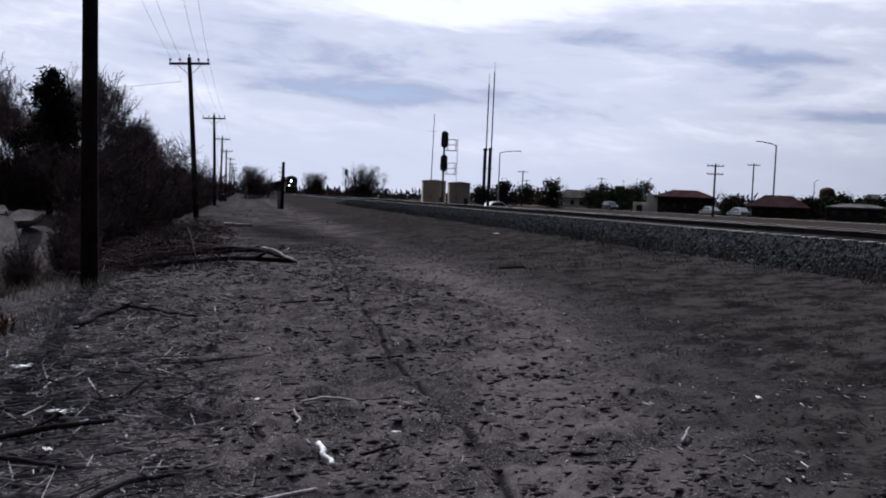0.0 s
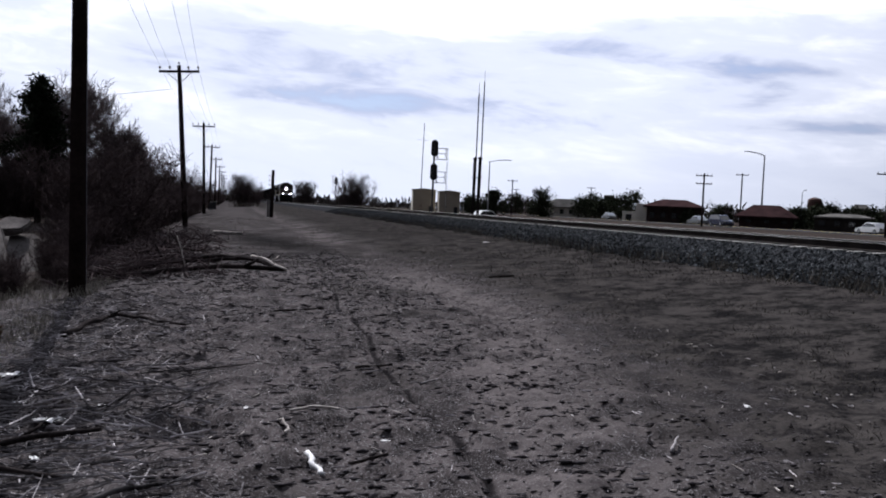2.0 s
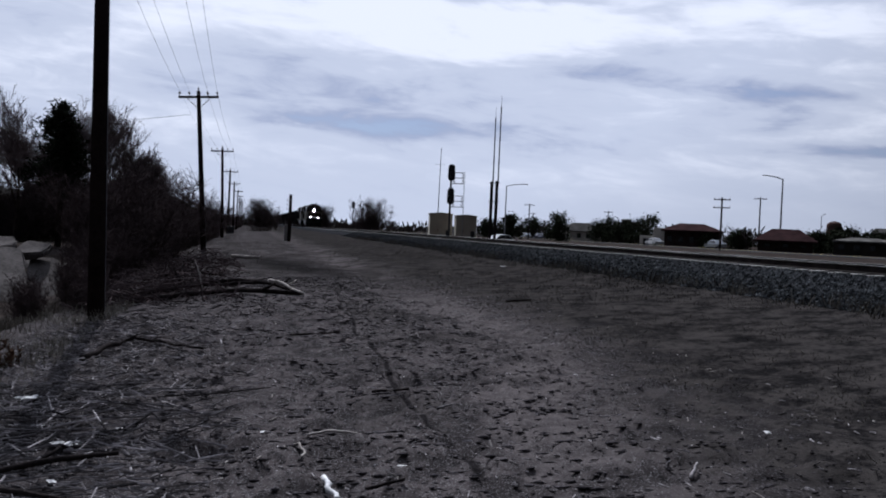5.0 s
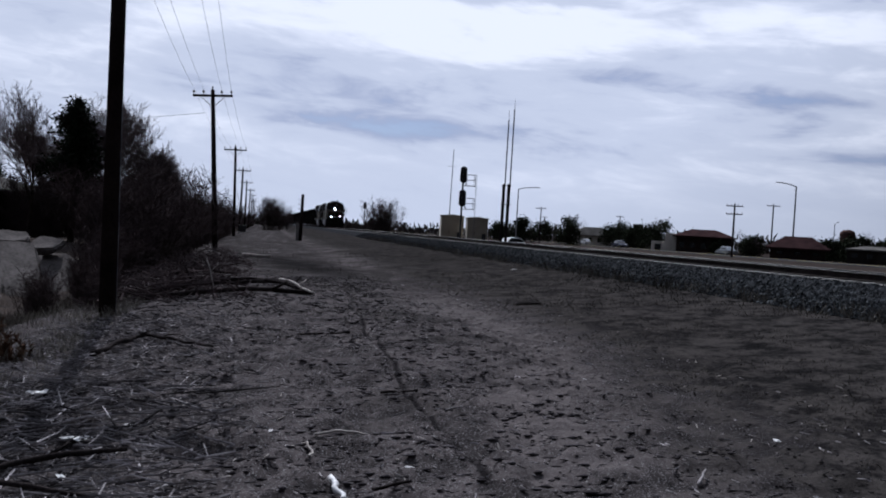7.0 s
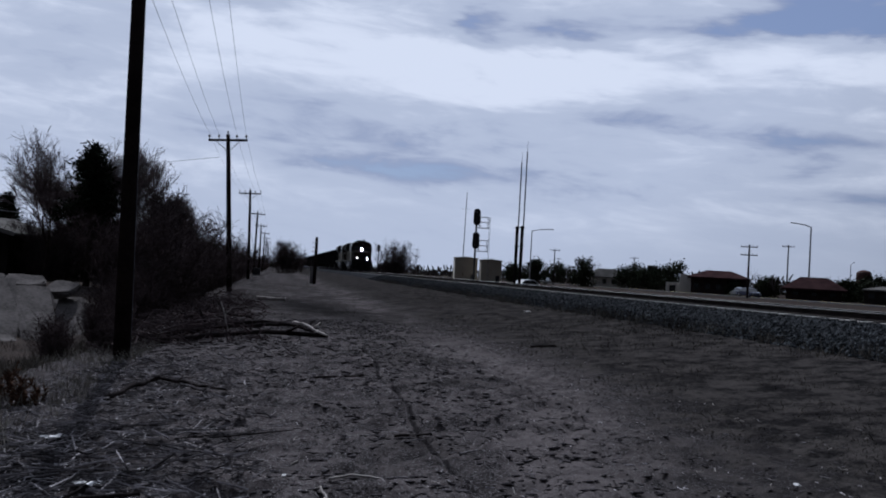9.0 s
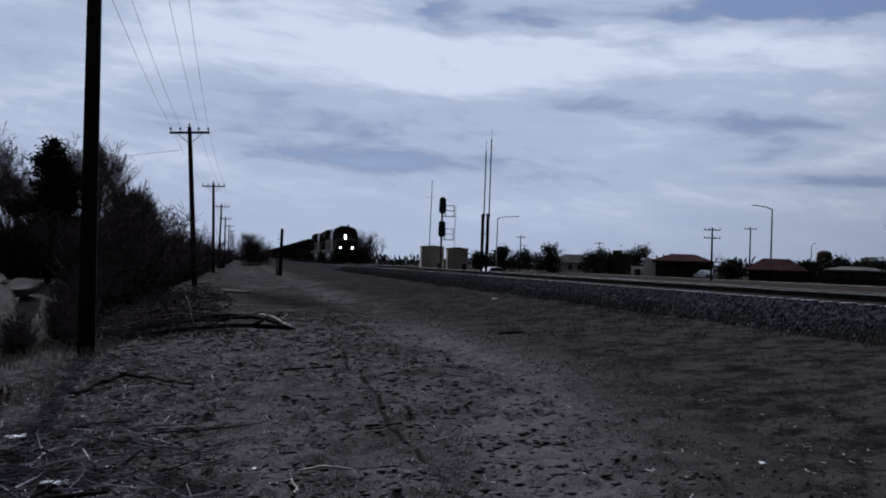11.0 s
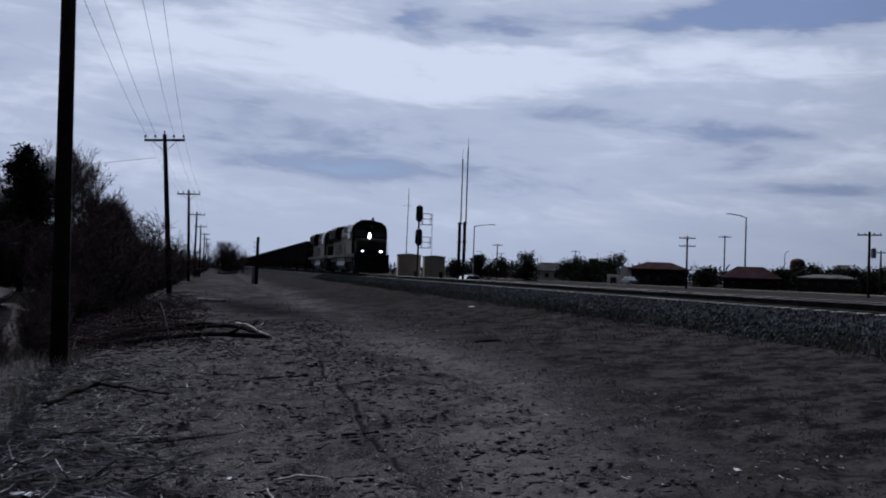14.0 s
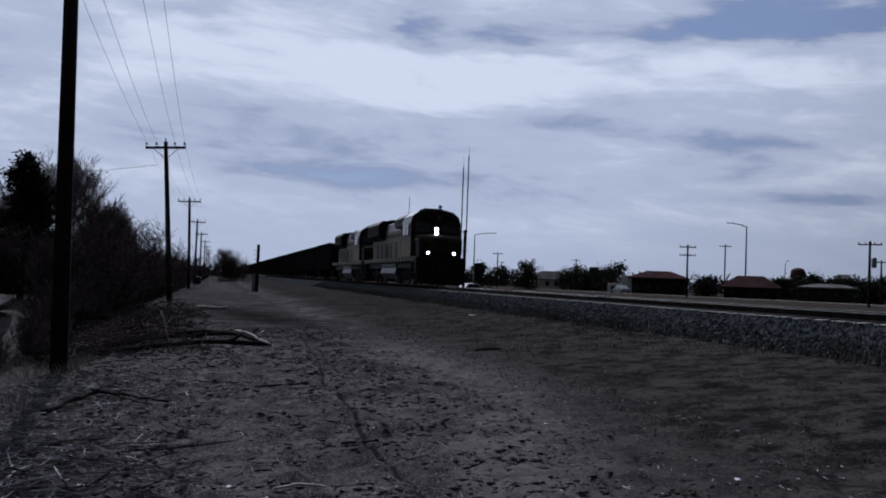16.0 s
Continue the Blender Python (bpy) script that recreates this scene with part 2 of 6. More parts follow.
# the near-black soil tone also serves as painted shade in flecks and rut
SOIL_A, SOIL_B, SOIL_DARK_AND_SHADE, SOIL_PALE = (0.0285, 0.0252, 0.0258), (0.062, 0.0545, 0.0555), (0.0035, 0.0034, 0.0042), (0.22, 0.213, 0.224)
TRACK_A, TRACK_B = (0.061, 0.0542, 0.0548), (0.110, 0.0975, 0.098)
TURF_A, TURF_B = (0.0056, 0.0055, 0.0060), (0.035, 0.0318, 0.0305)
STRAW_A, STRAW_B = (0.022, 0.018, 0.017), (0.062, 0.051, 0.045)
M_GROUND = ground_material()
M_BALLAST = mat("ballast_stone", (0.008, 0.009, 0.0105), (0.074, 0.079, 0.085), 6, 0.85, bump=0.8, fine=40, vary=0.8)
M_BED = mat("packed_ballast", (0.007, 0.0075, 0.009), (0.034, 0.035, 0.038), 9, 0.9, bump=1.0, fine=16, spec=0.1)
M_CONCRETE = mat("weathered_concrete", (0.15, 0.147, 0.145), (0.27, 0.263, 0.258), 2, 0.85, bump=0.4, fine=25, vary=0.12)
M_RAIL = mat("rusty_rail_steel", (0.011, 0.010, 0.010), (0.024, 0.020, 0.019), 4, 0.75, 0.1, vary=0.05)
M_RAILTOP = mat("worn_rail_head", (0.035, 0.035, 0.038), (0.06, 0.06, 0.066), 4, 0.62, 0.5, 0.05)
M_POLE = mat("creosoted_pole_wood", (0.012, 0.0095, 0.010), (0.03, 0.023, 0.023), 1.5, 0.9, bump=0.6, fine=18)
M_WIRE = mat("dull_wire", (0.10, 0.10, 0.12), (0.17, 0.17, 0.19), 1, 0.6, 0.5, 0)
M_GLASSY = mat("glazed_insulator", (0.10, 0.08, 0.07), (0.2, 0.18, 0.17), 3, 0.25)
M_BARK = mat("grey_brown_bark", (0.02, 0.017, 0.016), (0.06, 0.049, 0.045), 2, 0.95, bump=0.6, fine=20)
M_TWIG = mat("bare_twigs", (0.028, 0.022, 0.024), (0.080, 0.063, 0.064), 1.2, 0.95, bump=0, vary=0.35)
M_TREETWIG = mat("grey_brown_tree_twigs", (0.065, 0.054, 0.058), (0.16, 0.133, 0.136), 1.2, 0.95, bump=0, vary=0.35)
M_NEEDLE = mat("dark_needles", (0.010, 0.013, 0.010), (0.026, 0.031, 0.022), 1.5, 0.9, bump=0, vary=0.4)
M_EVERGREEN = mat("evergreen_leaves", (0.014, 0.018, 0.012), (0.034, 0.038, 0.026), 1.0, 0.9, bump=0, vary=0.4)
M_FARWOOD = mat("leafless_far_wood", (0.03, 0.027, 0.027), (0.065, 0.057, 0.053), 0.2, 0.95, bump=0, vary=0.35)
M_GRASS = mat("dry_grass", (0.022, 0.020, 0.018), (0.135, 0.122, 0.105), 1.0, 0.9, bump=0, vary=0.45)
M_PALEGRASS = mat("bleached_grass", (0.10, 0.095, 0.085), (0.34, 0.32, 0.28), 1.0, 0.9, bump=0, vary=0.4)
M_TURFBLADE = mat("short_brown_turf", (0.018, 0.017, 0.016), (0.066, 0.060, 0.052), 1.0, 0.95, bump=0, vary=0.4)
M_STICK = mat("weathered_stick", (0.018, 0.017, 0.019), (0.33, 0.31, 0.32), 2.0, 0.85, bump=0.4, vary=0.85)
M_PALESTICK = mat("bleached_wood", (0.20, 0.18, 0.17), (0.42, 0.39, 0.37), 5.0, 0.8, bump=0.4)
M_DARKLOG = mat("dark_log_bark", (0.008, 0.007, 0.0075), (0.034, 0.029, 0.029), 4.0, 0.95, bump=0.8)
M_DEADWEED = mat("rusty_dead_weed", (0.045, 0.027, 0.02), (0.10, 0.062, 0.045), 3, 0.95, bump=0, vary=0.3)
M_CLOD = mat("earth_clod", (0.026, 0.024, 0.026), (0.078, 0.071, 0.076), 5, 0.95, bump=0.5, fine=60, vary=0.4, spec=0.1)
M_PAPER = mat("white_litter", (0.40, 0.40, 0.41), (0.62, 0.62, 0.63), 9, 0.7, bump=0.5)
M_ORANGE = mat("dusty_tan_loco_paint", (0.030, 0.024, 0.016), (0.115, 0.092, 0.058), 0.55, 0.6, bump=0.05, spec=0.12)
# body paint darkened to put the unlit front's shade into the colour
M_SHADED_FRONT = mat("shaded_front_paint", (0.016, 0.011, 0.0085), (0.032, 0.023, 0.016), 1.0, 0.6, bump=0.05, spec=0.08)
M_YELLOW = mat("yellow_stripe_paint", (0.17, 0.12, 0.05), (0.24, 0.18, 0.07), 1.2, 0.6, bump=0.03, spec=0.15)
M_LOCOBLACK = mat("black_loco_paint", (0.006, 0.0065, 0.007), (0.015, 0.015, 0.015), 1.5, 0.6, bump=0.08, spec=0.08)
# roof black made greyer and glossier so its colour carries the sun on top
M_LOCOROOF = mat("sunlit_loco_roof", (0.035, 0.036, 0.04), (0.085, 0.086, 0.092), 1.2, 0.45, 0.2, bump=0.1, spec=0.5)
M_TANK = mat("dusty_fuel_tank", (0.045, 0.045, 0.046), (0.11, 0.108, 0.107), 1.5, 0.45, 0.3, bump=0.1)
M_TRUCK = mat("grimy_running_gear", (0.01, 0.009, 0.009), (0.028, 0.025, 0.022), 4, 0.8, 0.2, bump=0.3)
M_STEELWHEEL = mat("worn_wheel_steel", (0.03, 0.026, 0.024), (0.07, 0.06, 0.055), 4, 0.5, 0.8, bump=0.1)
M_PANE = mat("dark_window_glass", (0.012, 0.014, 0.016), (0.02, 0.022, 0.025), 1, 0.06, 0, 0, spec=0.6)
M_COALCAR = mat("dark_coal_car_sides", (0.008, 0.008, 0.009), (0.022, 0.02, 0.021), 0.8, 0.75, 0.1, bump=0.15, vary=0.25)
M_COAL = mat("heaped_coal", (0.008, 0.008, 0.009), (0.03, 0.03, 0.032), 5, 0.7, bump=0.9, fine=12)
M_LAMP = glow("headlight_glow", (1.0, 0.97, 0.93), 110.0)
M_BUNGALOW = mat("beige_equipment_box", (0.33, 0.29, 0.235), (0.42, 0.375, 0.31), 0.8, 0.7, bump=0.1)
M_GALV = mat("galvanised_steel", (0.14, 0.145, 0.155), (0.24, 0.245, 0.26), 2.0, 0.5, 0.6, bump=0.1)
M_SIGNAL = mat("black_signal_paint", (0.012, 0.012, 0.016), (0.03, 0.03, 0.036), 2, 0.55)
M_STUCCO = mat("cream_stucco", (0.55, 0.53, 0.49), (0.68, 0.65, 0.60), 0.7, 0.9, bump=0.2)
M_BRICK = mat("dark_brown_brick", (0.024, 0.018, 0.019), (0.045, 0.033, 0.032), 1.2, 0.9, bump=0.3)
M_ROOF = mat("maroon_roof", (0.024, 0.015, 0.016), (0.045, 0.026, 0.027), 0.6, 0.8, bump=0.3)
M_GREYROOF = mat("grey_shingle_roof", (0.06, 0.058, 0.057), (0.12, 0.115, 0.11), 0.6, 0.85, bump=0.3)
M_DARKWALL = mat("dark_siding", (0.018, 0.016, 0.016), (0.036, 0.032, 0.03), 0.8, 0.85)
M_ASPHALT = mat("grey_asphalt", (0.035, 0.035, 0.037), (0.065, 0.065, 0.067), 0.4, 0.8, bump=0.2)
M_LINE = mat("road_paint", (0.55, 0.45, 0.12), (0.7, 0.6, 0.2), 1, 0.7)
M_TYRE = mat("tyre_rubber", (0.015, 0.015, 0.015), (0.03, 0.03, 0.03), 5, 0.85)
M_WHITECAR = mat("white_car_paint", (0.5, 0.51, 0.53), (0.58, 0.59, 0.61), 1, 0.2, 0, 0, spec=0.6)
M_SILVERCAR = mat("silver_car_paint", (0.26, 0.28, 0.30), (0.34, 0.36, 0.38), 1, 0.22, 0.6, 0, spec=0.6)
M_DARKCAR = mat("dark_blue_car_paint", (0.02, 0.025, 0.05), (0.035, 0.04, 0.07), 1, 0.15, 0.2, 0, spec=0.6)
M_RED = glow("tail_lens", (0.5, 0.02, 0.01), 0.0)
M_RUST = mat("rust_brown_steel", (0.045, 0.029, 0.027), (0.08, 0.05, 0.044), 0.5, 0.8, 0.2)
M_DIRTBANK = mat("pale_rubble", (0.055, 0.051, 0.050), (0.130, 0.119, 0.117), 1.2, 0.95, bump=0.8, fine=9)


# ---- mesh helpers ----
def part(name, bm, material, parent=None, label="", smooth=False):
    me = bpy.data.meshes.new(name)
    bmesh.ops.recalc_face_normals(bm, faces=bm.faces)
    bm.to_mesh(me)
    bm.free()
    return part_mesh(name, me, material, parent, label, smooth)


def part_mesh(name, me, material, parent=None, label="", smooth=False):
    for f in me.polygons:
        f.use_smooth = smooth
    me.materials.append(material)
    ob = new(name, me)
    if parent is not None:
        ob.parent = parent
    if label:
        ob["label"] = label
    return ob


def thing(name, label, category, at=(0, 0, 0), rz=0.0, group="", kind=""):
    ob = new(name)
    ob.empty_display_size = 0.2
    ob.matrix_basis = pose(*at, 0, 0, rz)
    return tagged(ob, label, category, group, kind)


def raw(verts, faces):
    me = bpy.data.meshes.new("mesh")
    me.from_pydata([tuple(v) for v in verts] if not isinstance(verts, list) else verts, [], faces)
    me.update()
    return me


def block(bm, x0, x1, y0, y1, z0, z1, bevel=0.0):
    b = bmesh.new()
    bmesh.ops.create_cube(b, size=1.0)
    for v in b.verts:
        v.co = Vector(((x0 + x1) / 2 + v.co.x * (x1 - x0), (y0 + y1) / 2 + v.co.y * (y1 - y0), (z0 + z1) / 2 + v.co.z * (z1 - z0)))
    if bevel:
        bmesh.ops.bevel(b, geom=list(b.edges), offset=bevel, segments=2, affect="EDGES", profile=0.6)
    join(bm, b)
    return bm


def join(bm, b):
    me = bpy.data.meshes.new("tmp")
    b.to_mesh(me)
    b.free()
    bm.from_mesh(me)
    bpy.data.meshes.remove(me)


def rod(bm, p, q, r0, r1=None, n=8):
    """A tapered round bar from p to q."""
    p, q = Vector(p), Vector(q)
    r1 = r0 if r1 is None else r1
    d = (q - p).normalized()
    a = d.orthogonal().normalized()
    b = d.cross(a)
    rings = [[bm.verts.new(c + r * (math.cos(2 * math.pi * i / n) * a + math.sin(2 * math.pi * i / n) * b)) for i in range(n)] for c, r in ((p, r0), (q, r1))]
    for i in range(n):
        bm.faces.new((rings[0][i], rings[0][(i + 1) % n], rings[1][(i + 1) % n], rings[1][i]))
    bm.faces.new(rings[0][::-1])
    bm.faces.new(rings[1])
    return bm


def prism(bm, outline, axis, lo, hi):
    """An outline (2-D points) drawn out along an axis: x takes (y, z), y takes (x, z), z takes (x, y)."""
    def at(u, v, w):
        return {"x": (w, u, v), "y": (u, w, v), "z": (u, v, w)}[axis]
    a = [bm.verts.new(at(u, v, lo)) for u, v in outline]
    b = [bm.verts.new(at(u, v, hi)) for u, v in outline]
    for i in range(len(a)):
        j = (i + 1) % len(a)
        bm.faces.new((a[i], a[j], b[j], b[i]))
    bm.faces.new(a[::-1])
    bm.faces.new(b)
    return bm


def lathe(bm, profile, n=16, centre=(0, 0)):
    """A turned shape about z from (radius, height) pairs."""
    rings = [[bm.verts.new((centre[0] + r * math.cos(2 * math.pi * i / n), centre[1] + r * math.sin(2 * math.pi * i / n), z)) for i in range(n)] for r, z in profile]
    for a, b in zip(rings, rings[1:]):
        for i in range(n):
            bm.faces.new((a[i], a[(i + 1) % n], b[(i + 1) % n], b[i]))
    bm.faces.new(rings[0][::-1])
    bm.faces.new(rings[-1])
    return bm


def tubes(p0, p1, r0, r1, n=3):
    """Many tapered sticks in one mesh."""
    p0, p1 = np.asarray(p0, float), np.asarray(p1, float)
    r0, r1 = np.broadcast_to(np.asarray(r0, float), len(p0)), np.broadcast_to(np.asarray(r1, float), len(p0))
    d = p1 - p0
    d /= np.linalg.norm(d, axis=1, keepdims=True) + 1e-9
    ref = np.where(np.abs(d[:, 2:3]) > 0.9, np.array([[1.0, 0, 0]]), np.array([[0, 0, 1.0]]))
    a = np.cross(d, ref)
    a /= np.linalg.norm(a, axis=1, keepdims=True) + 1e-9
    b = np.cross(d, a)
    k = np.arange(n) * 2 * np.pi / n
    ring = np.cos(k)[None, :, None] * a[:, None] + np.sin(k)[None, :, None] * b[:, None]
    v = np.concatenate([p0[:, None] + r0[:, None, None] * ring, p1[:, None] + r1[:, None, None] * ring], 1)
    base = (np.arange(len(p0)) * 2 * n)[:, None, None]
    i = np.arange(n)
    quad = np.stack([i, (i + 1) % n, n + (i + 1) % n, n + i], 1)[None]
    return raw(v.reshape(-1, 3).tolist(), (base + quad).reshape(-1, 4).tolist())


def cards(centres, us, vs):
    """Many small four-cornered leaves or blades: centre, half width, half length."""
    c, u, v = (np.asarray(q, float) for q in (centres, us, vs))
    p = np.stack([c - u - v, c + u - v, c + u * 0.35 + v, c - u * 0.35 + v], 1)
    f = np.arange(len(c) * 4).reshape(-1, 4)
    return raw(p.reshape(-1, 3).tolist(), f.tolist())


def bearing(deg, dist, z=0.0):
    """A place at a bearing right of the track's line and a distance from the camera's stand."""
    return (dist * math.sin(radians(deg)), dist * math.cos(radians(deg)), z)


# ---- the ground ----
def vnoise(x, y, seed=0):
    """Smooth value noise on a grid of arrays."""
    xi, yi = np.floor(x).astype(np.int64), np.floor(y).astype(np.int64)
    fx, fy = x - xi, y - yi
    fx, fy = fx * fx * (3 - 2 * fx), fy * fy * (3 - 2 * fy)

    def h(a, b):
        k = (a * 374761393 + b * 668265263 + seed * 974634777) & 0x7FFFFFFF
        k = ((k ^ (k >> 13)) * 1274126177) & 0x7FFFFFFF
        return ((k ^ (k >> 16)) & 0xFFFF) / 65535.0
    return (h(xi, yi) * (1 - fx) + h(xi + 1, yi) * fx) * (1 - fy) + (h(xi, yi + 1) * (1 - fx) + h(xi + 1, yi + 1) * fx) * fy


CROSS_X = [-400, -40, -22, -13, -10.0, -8.2, -6.6, -5.0, -3.9, -3.2, -2.0, 0, 4, 7, 9.8, 15, 24, 28, 37, 46, 400]
CROSS_Z = [0.2, -0.1, -0.25, -0.35, -0.45, -0.95, -1.15, -0.85, -0.45, -0.32, -0.12, 0, 0.12, 0.38, 0.66, 0.70, 0.62, 0.05, 0.05, 0.60, 0.55]


def rut_x(y):
    return 1.47 + 0.0032 * np.maximum(y - 6.0, 0.0) ** 1.95 * 0.9 + 0.05 * np.sin(y * 1.3)


def height(x, y, rough=True):
    x, y = np.asarray(x, float), np.asarray(y, float)
    z = np.interp(x, CROSS_X, CROSS_Z)
    z = z + 1.05 * np.exp(-((x + 9.6) / 2.4) ** 2 - ((y - 35.2) / 2.8) ** 2)      # the bank behind the tipped slabs
    left = np.clip((-1.0 - x) / 4, 0, 1)
    z = z + 0.10 * (vnoise(x * 0.4, y * 0.25, 3) - 0.5) * (1 + 2.0 * left) * (x < 9)
    if rough:
        bare = np.clip((6.5 - x) / 3, 0.25, 1)
        a = vnoise(x * 3.1, y * 3.1, 5) * 0.6 + vnoise(x * 7.3 + 5, y * 7.3, 6) * 0.4
        c = vnoise(x * 13, y * 13, 7)
        bare = bare * np.clip((27 - y) / 11, 0.08, 1) * np.clip((8.6 - x) / 1.6, 0.08, 1)
        z = z + bare * (0.085 * np.clip(a - 0.42, 0, 1) * 2 + 0.045 * np.clip(c - 0.35, 0, 1) - 0.01)
        z = z + 0.018 * (vnoise(x * 1.1, y * 1.1, 9) - 0.5) * np.clip((27 - y) / 11, 0, 1)
        d = np.abs(x - rut_x(y))
        z = z - 0.05 * np.exp(-(d / 0.055) ** 2) * (y < 30) * (y > 2) + 0.015 * np.exp(-((d - 0.12) / 0.05) ** 2) * (y < 30) * (y > 2)
        z = z - 0.04 * np.exp(-((x - 3.7) / 0.45) ** 2)
        hole = np.exp(-(((x + 0.31) / 0.28) ** 2 + ((y - 6.7) / 0.22) ** 2))
        z = z - 0.16 * hole
    return z


def ground_z(x, y):
    return float(height(x, y, False)) + 0.02


def spread(lo, hi, step, far, grow):
    out, s = [hi], step
    while out[-1] < far:
        s *= grow
        out.append(out[-1] + s)
    core = np.arange(lo, hi, step)
    return np.concatenate([core, out])


def build_ground():
    right = spread(-5.0, 7.5, 0.055, 1500, 1.10)
    left = -spread(5.0, 5.1, 0.11, 1500, 1.09)[::-1]
    xs = np.unique(np.concatenate([left[left < -5.03], right]))
    ahead = spread(4.0, 13.5, 0.055, 2600, 1.022)
    back = -spread(-4.0, 0.0, 0.5, 400, 1.3)[::-1]
    ys = np.unique(np.concatenate([back[back < 3.9], ahead]))
    gx, gy = np.meshgrid(xs, ys)
    gz = height(gx, gy)
    nx, ny = len(xs), len(ys)
    v = np.stack([gx, gy, gz], -1).reshape(-1, 3)
    i, j = np.meshgrid(np.arange(nx - 1), np.arange(ny - 1))
    k = (j * nx + i).reshape(-1)
    f = np.stack([k, k + 1, k + nx + 1, k + nx], 1)
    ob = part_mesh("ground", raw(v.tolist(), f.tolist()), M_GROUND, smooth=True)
    tagged(ob, "rutted brown dirt and dry turf beside a railway", "ground", kind="structure")


build_ground()

# ---- the railway line ----
TRACK_X, RAIL_Z = 12.7, 1.30


def build_track():
    rng = np.random.default_rng(4)
    bm = bmesh.new()
    prism(bm, [(9.55, 0.50), (10.2, 0.85), (10.95, 1.095), (14.45, 1.095), (15.3, 0.83), (16.0, 0.5)], "y", -60, 1500)
    bed = part("ballast_bed", bm, M_BED)
    tagged(bed, "grey crushed stone ballast bed under the rails", "ballast", kind="structure")
    # loose stones on the near shoulder
    n = 42000
    y = 8 + 90 * rng.random(n) ** 1.8
    x = 9.35 + rng.random(n) ** 0.8 * 2.1
    z = np.interp(x, [9.3, 9.55, 10.2, 10.95, 12], [0.62, 0.64, 0.85, 1.085, 1.085])
    s = 0.018 + 0.030 * rng.random(n) ** 1.5
    shape = np.array([(1, 0, 0), (-1, 0, 0), (0, 1, 0), (0, -1, 0), (0, 0, 1), (0, 0, -0.7)], float)
    tri = np.array([(0, 2, 4), (2, 1, 4), (1, 3, 4), (3, 0, 4), (2, 0, 5), (1, 2, 5), (3, 1, 5), (0, 3, 5)])
    jit = shape[None] * (0.65 + 0.7 * rng.random((n, 6, 1))) + 0.25 * (rng.random((n, 6, 3)) - 0.5)
    ang = rng.random(n) * 6.28
    c, sn = np.cos(ang), np.sin(ang)
    rx = jit[..., 0] * c[:, None] - jit[..., 1] * sn[:, None]
    ry = jit[..., 0] * sn[:, None] + jit[..., 1] * c[:, None]
    v = np.stack([rx, ry, jit[..., 2]], -1) * s[:, None, None] + np.stack([x, y, z], -1)[:, None]
    f = (np.arange(n) * 6)[:, None, None] + tri[None]
    stones = part_mesh("loose_ballast", raw(v.reshape(-1, 3).tolist(), f.reshape(-1, 3).tolist()), M_BALLAST, bed)
    stones["kind"] = "stuff"
    # rails
    prof = [(-0.075, 0), (0.075, 0), (0.075, 0.02), (0.012, 0.04), (0.012, 0.13), (0.036, 0.142), (0.036, 0.168), (-0.036, 0.168), (-0.036, 0.142), (-0.012, 0.13), (-0.012, 0.04), (-0.075, 0.02)]
    for side in (-0.7525, 0.7525):
        rail = thing("rail", "long steel rail with a polished head on concrete ties", "rail", (TRACK_X + side, 0, RAIL_Z - 0.172), group="rails of the track", kind="structure")
        part("web", prism(bmesh.new(), prof, "y", -60, 1500), M_RAIL, rail)
        part("running_surface", prism(bmesh.new(), [(-0.034, 0.168), (0.034, 0.168), (0.028, 0.172), (-0.028, 0.172)], "y", -60, 1500), M_RAILTOP, rail, "bright worn rail head")
    # concrete ties: the nearest three hundred are pieces of their own
    b = bmesh.new()
    prism(b, [(-1.30, -0.2), (1.30, -0.2), (1.30, 0.0), (0.95, 0.02), (0.5, 0.02), (0.3, -0.03), (-0.3, -0.03), (-0.5, 0.02), (-0.95, 0.02), (-1.30, 0.0)], "y", -0.13, 0.13)
    me = bpy.data.meshes.new("tie")
    bmesh.ops.recalc_face_normals(b, faces=b.faces)
    b.to_mesh(me)
    me.materials.append(M_CONCRETE)
    for i in range(290):
        t = new("tie", me)
        t.parent = bed
        t.matrix_basis = pose(TRACK_X + random.uniform(-0.02, 0.02), -4 + 0.61 * i, RAIL_Z - 0.19, 0, 0, random.uniform(-0.6, 0.6))
    far = bmesh.new()
    for i in range(290, 1100):
        k = len(far.verts)
        far.from_mesh(me)
        far.verts.ensure_lookup_table()
        for q in far.verts[k:]:
            q.co += Vector((TRACK_X, -4 + 0.61 * i, RAIL_Z - 0.19))
    b.free()
    part("far_ties", far, M_CONCRETE, bed)["kind"] = "stuff"


build_track()


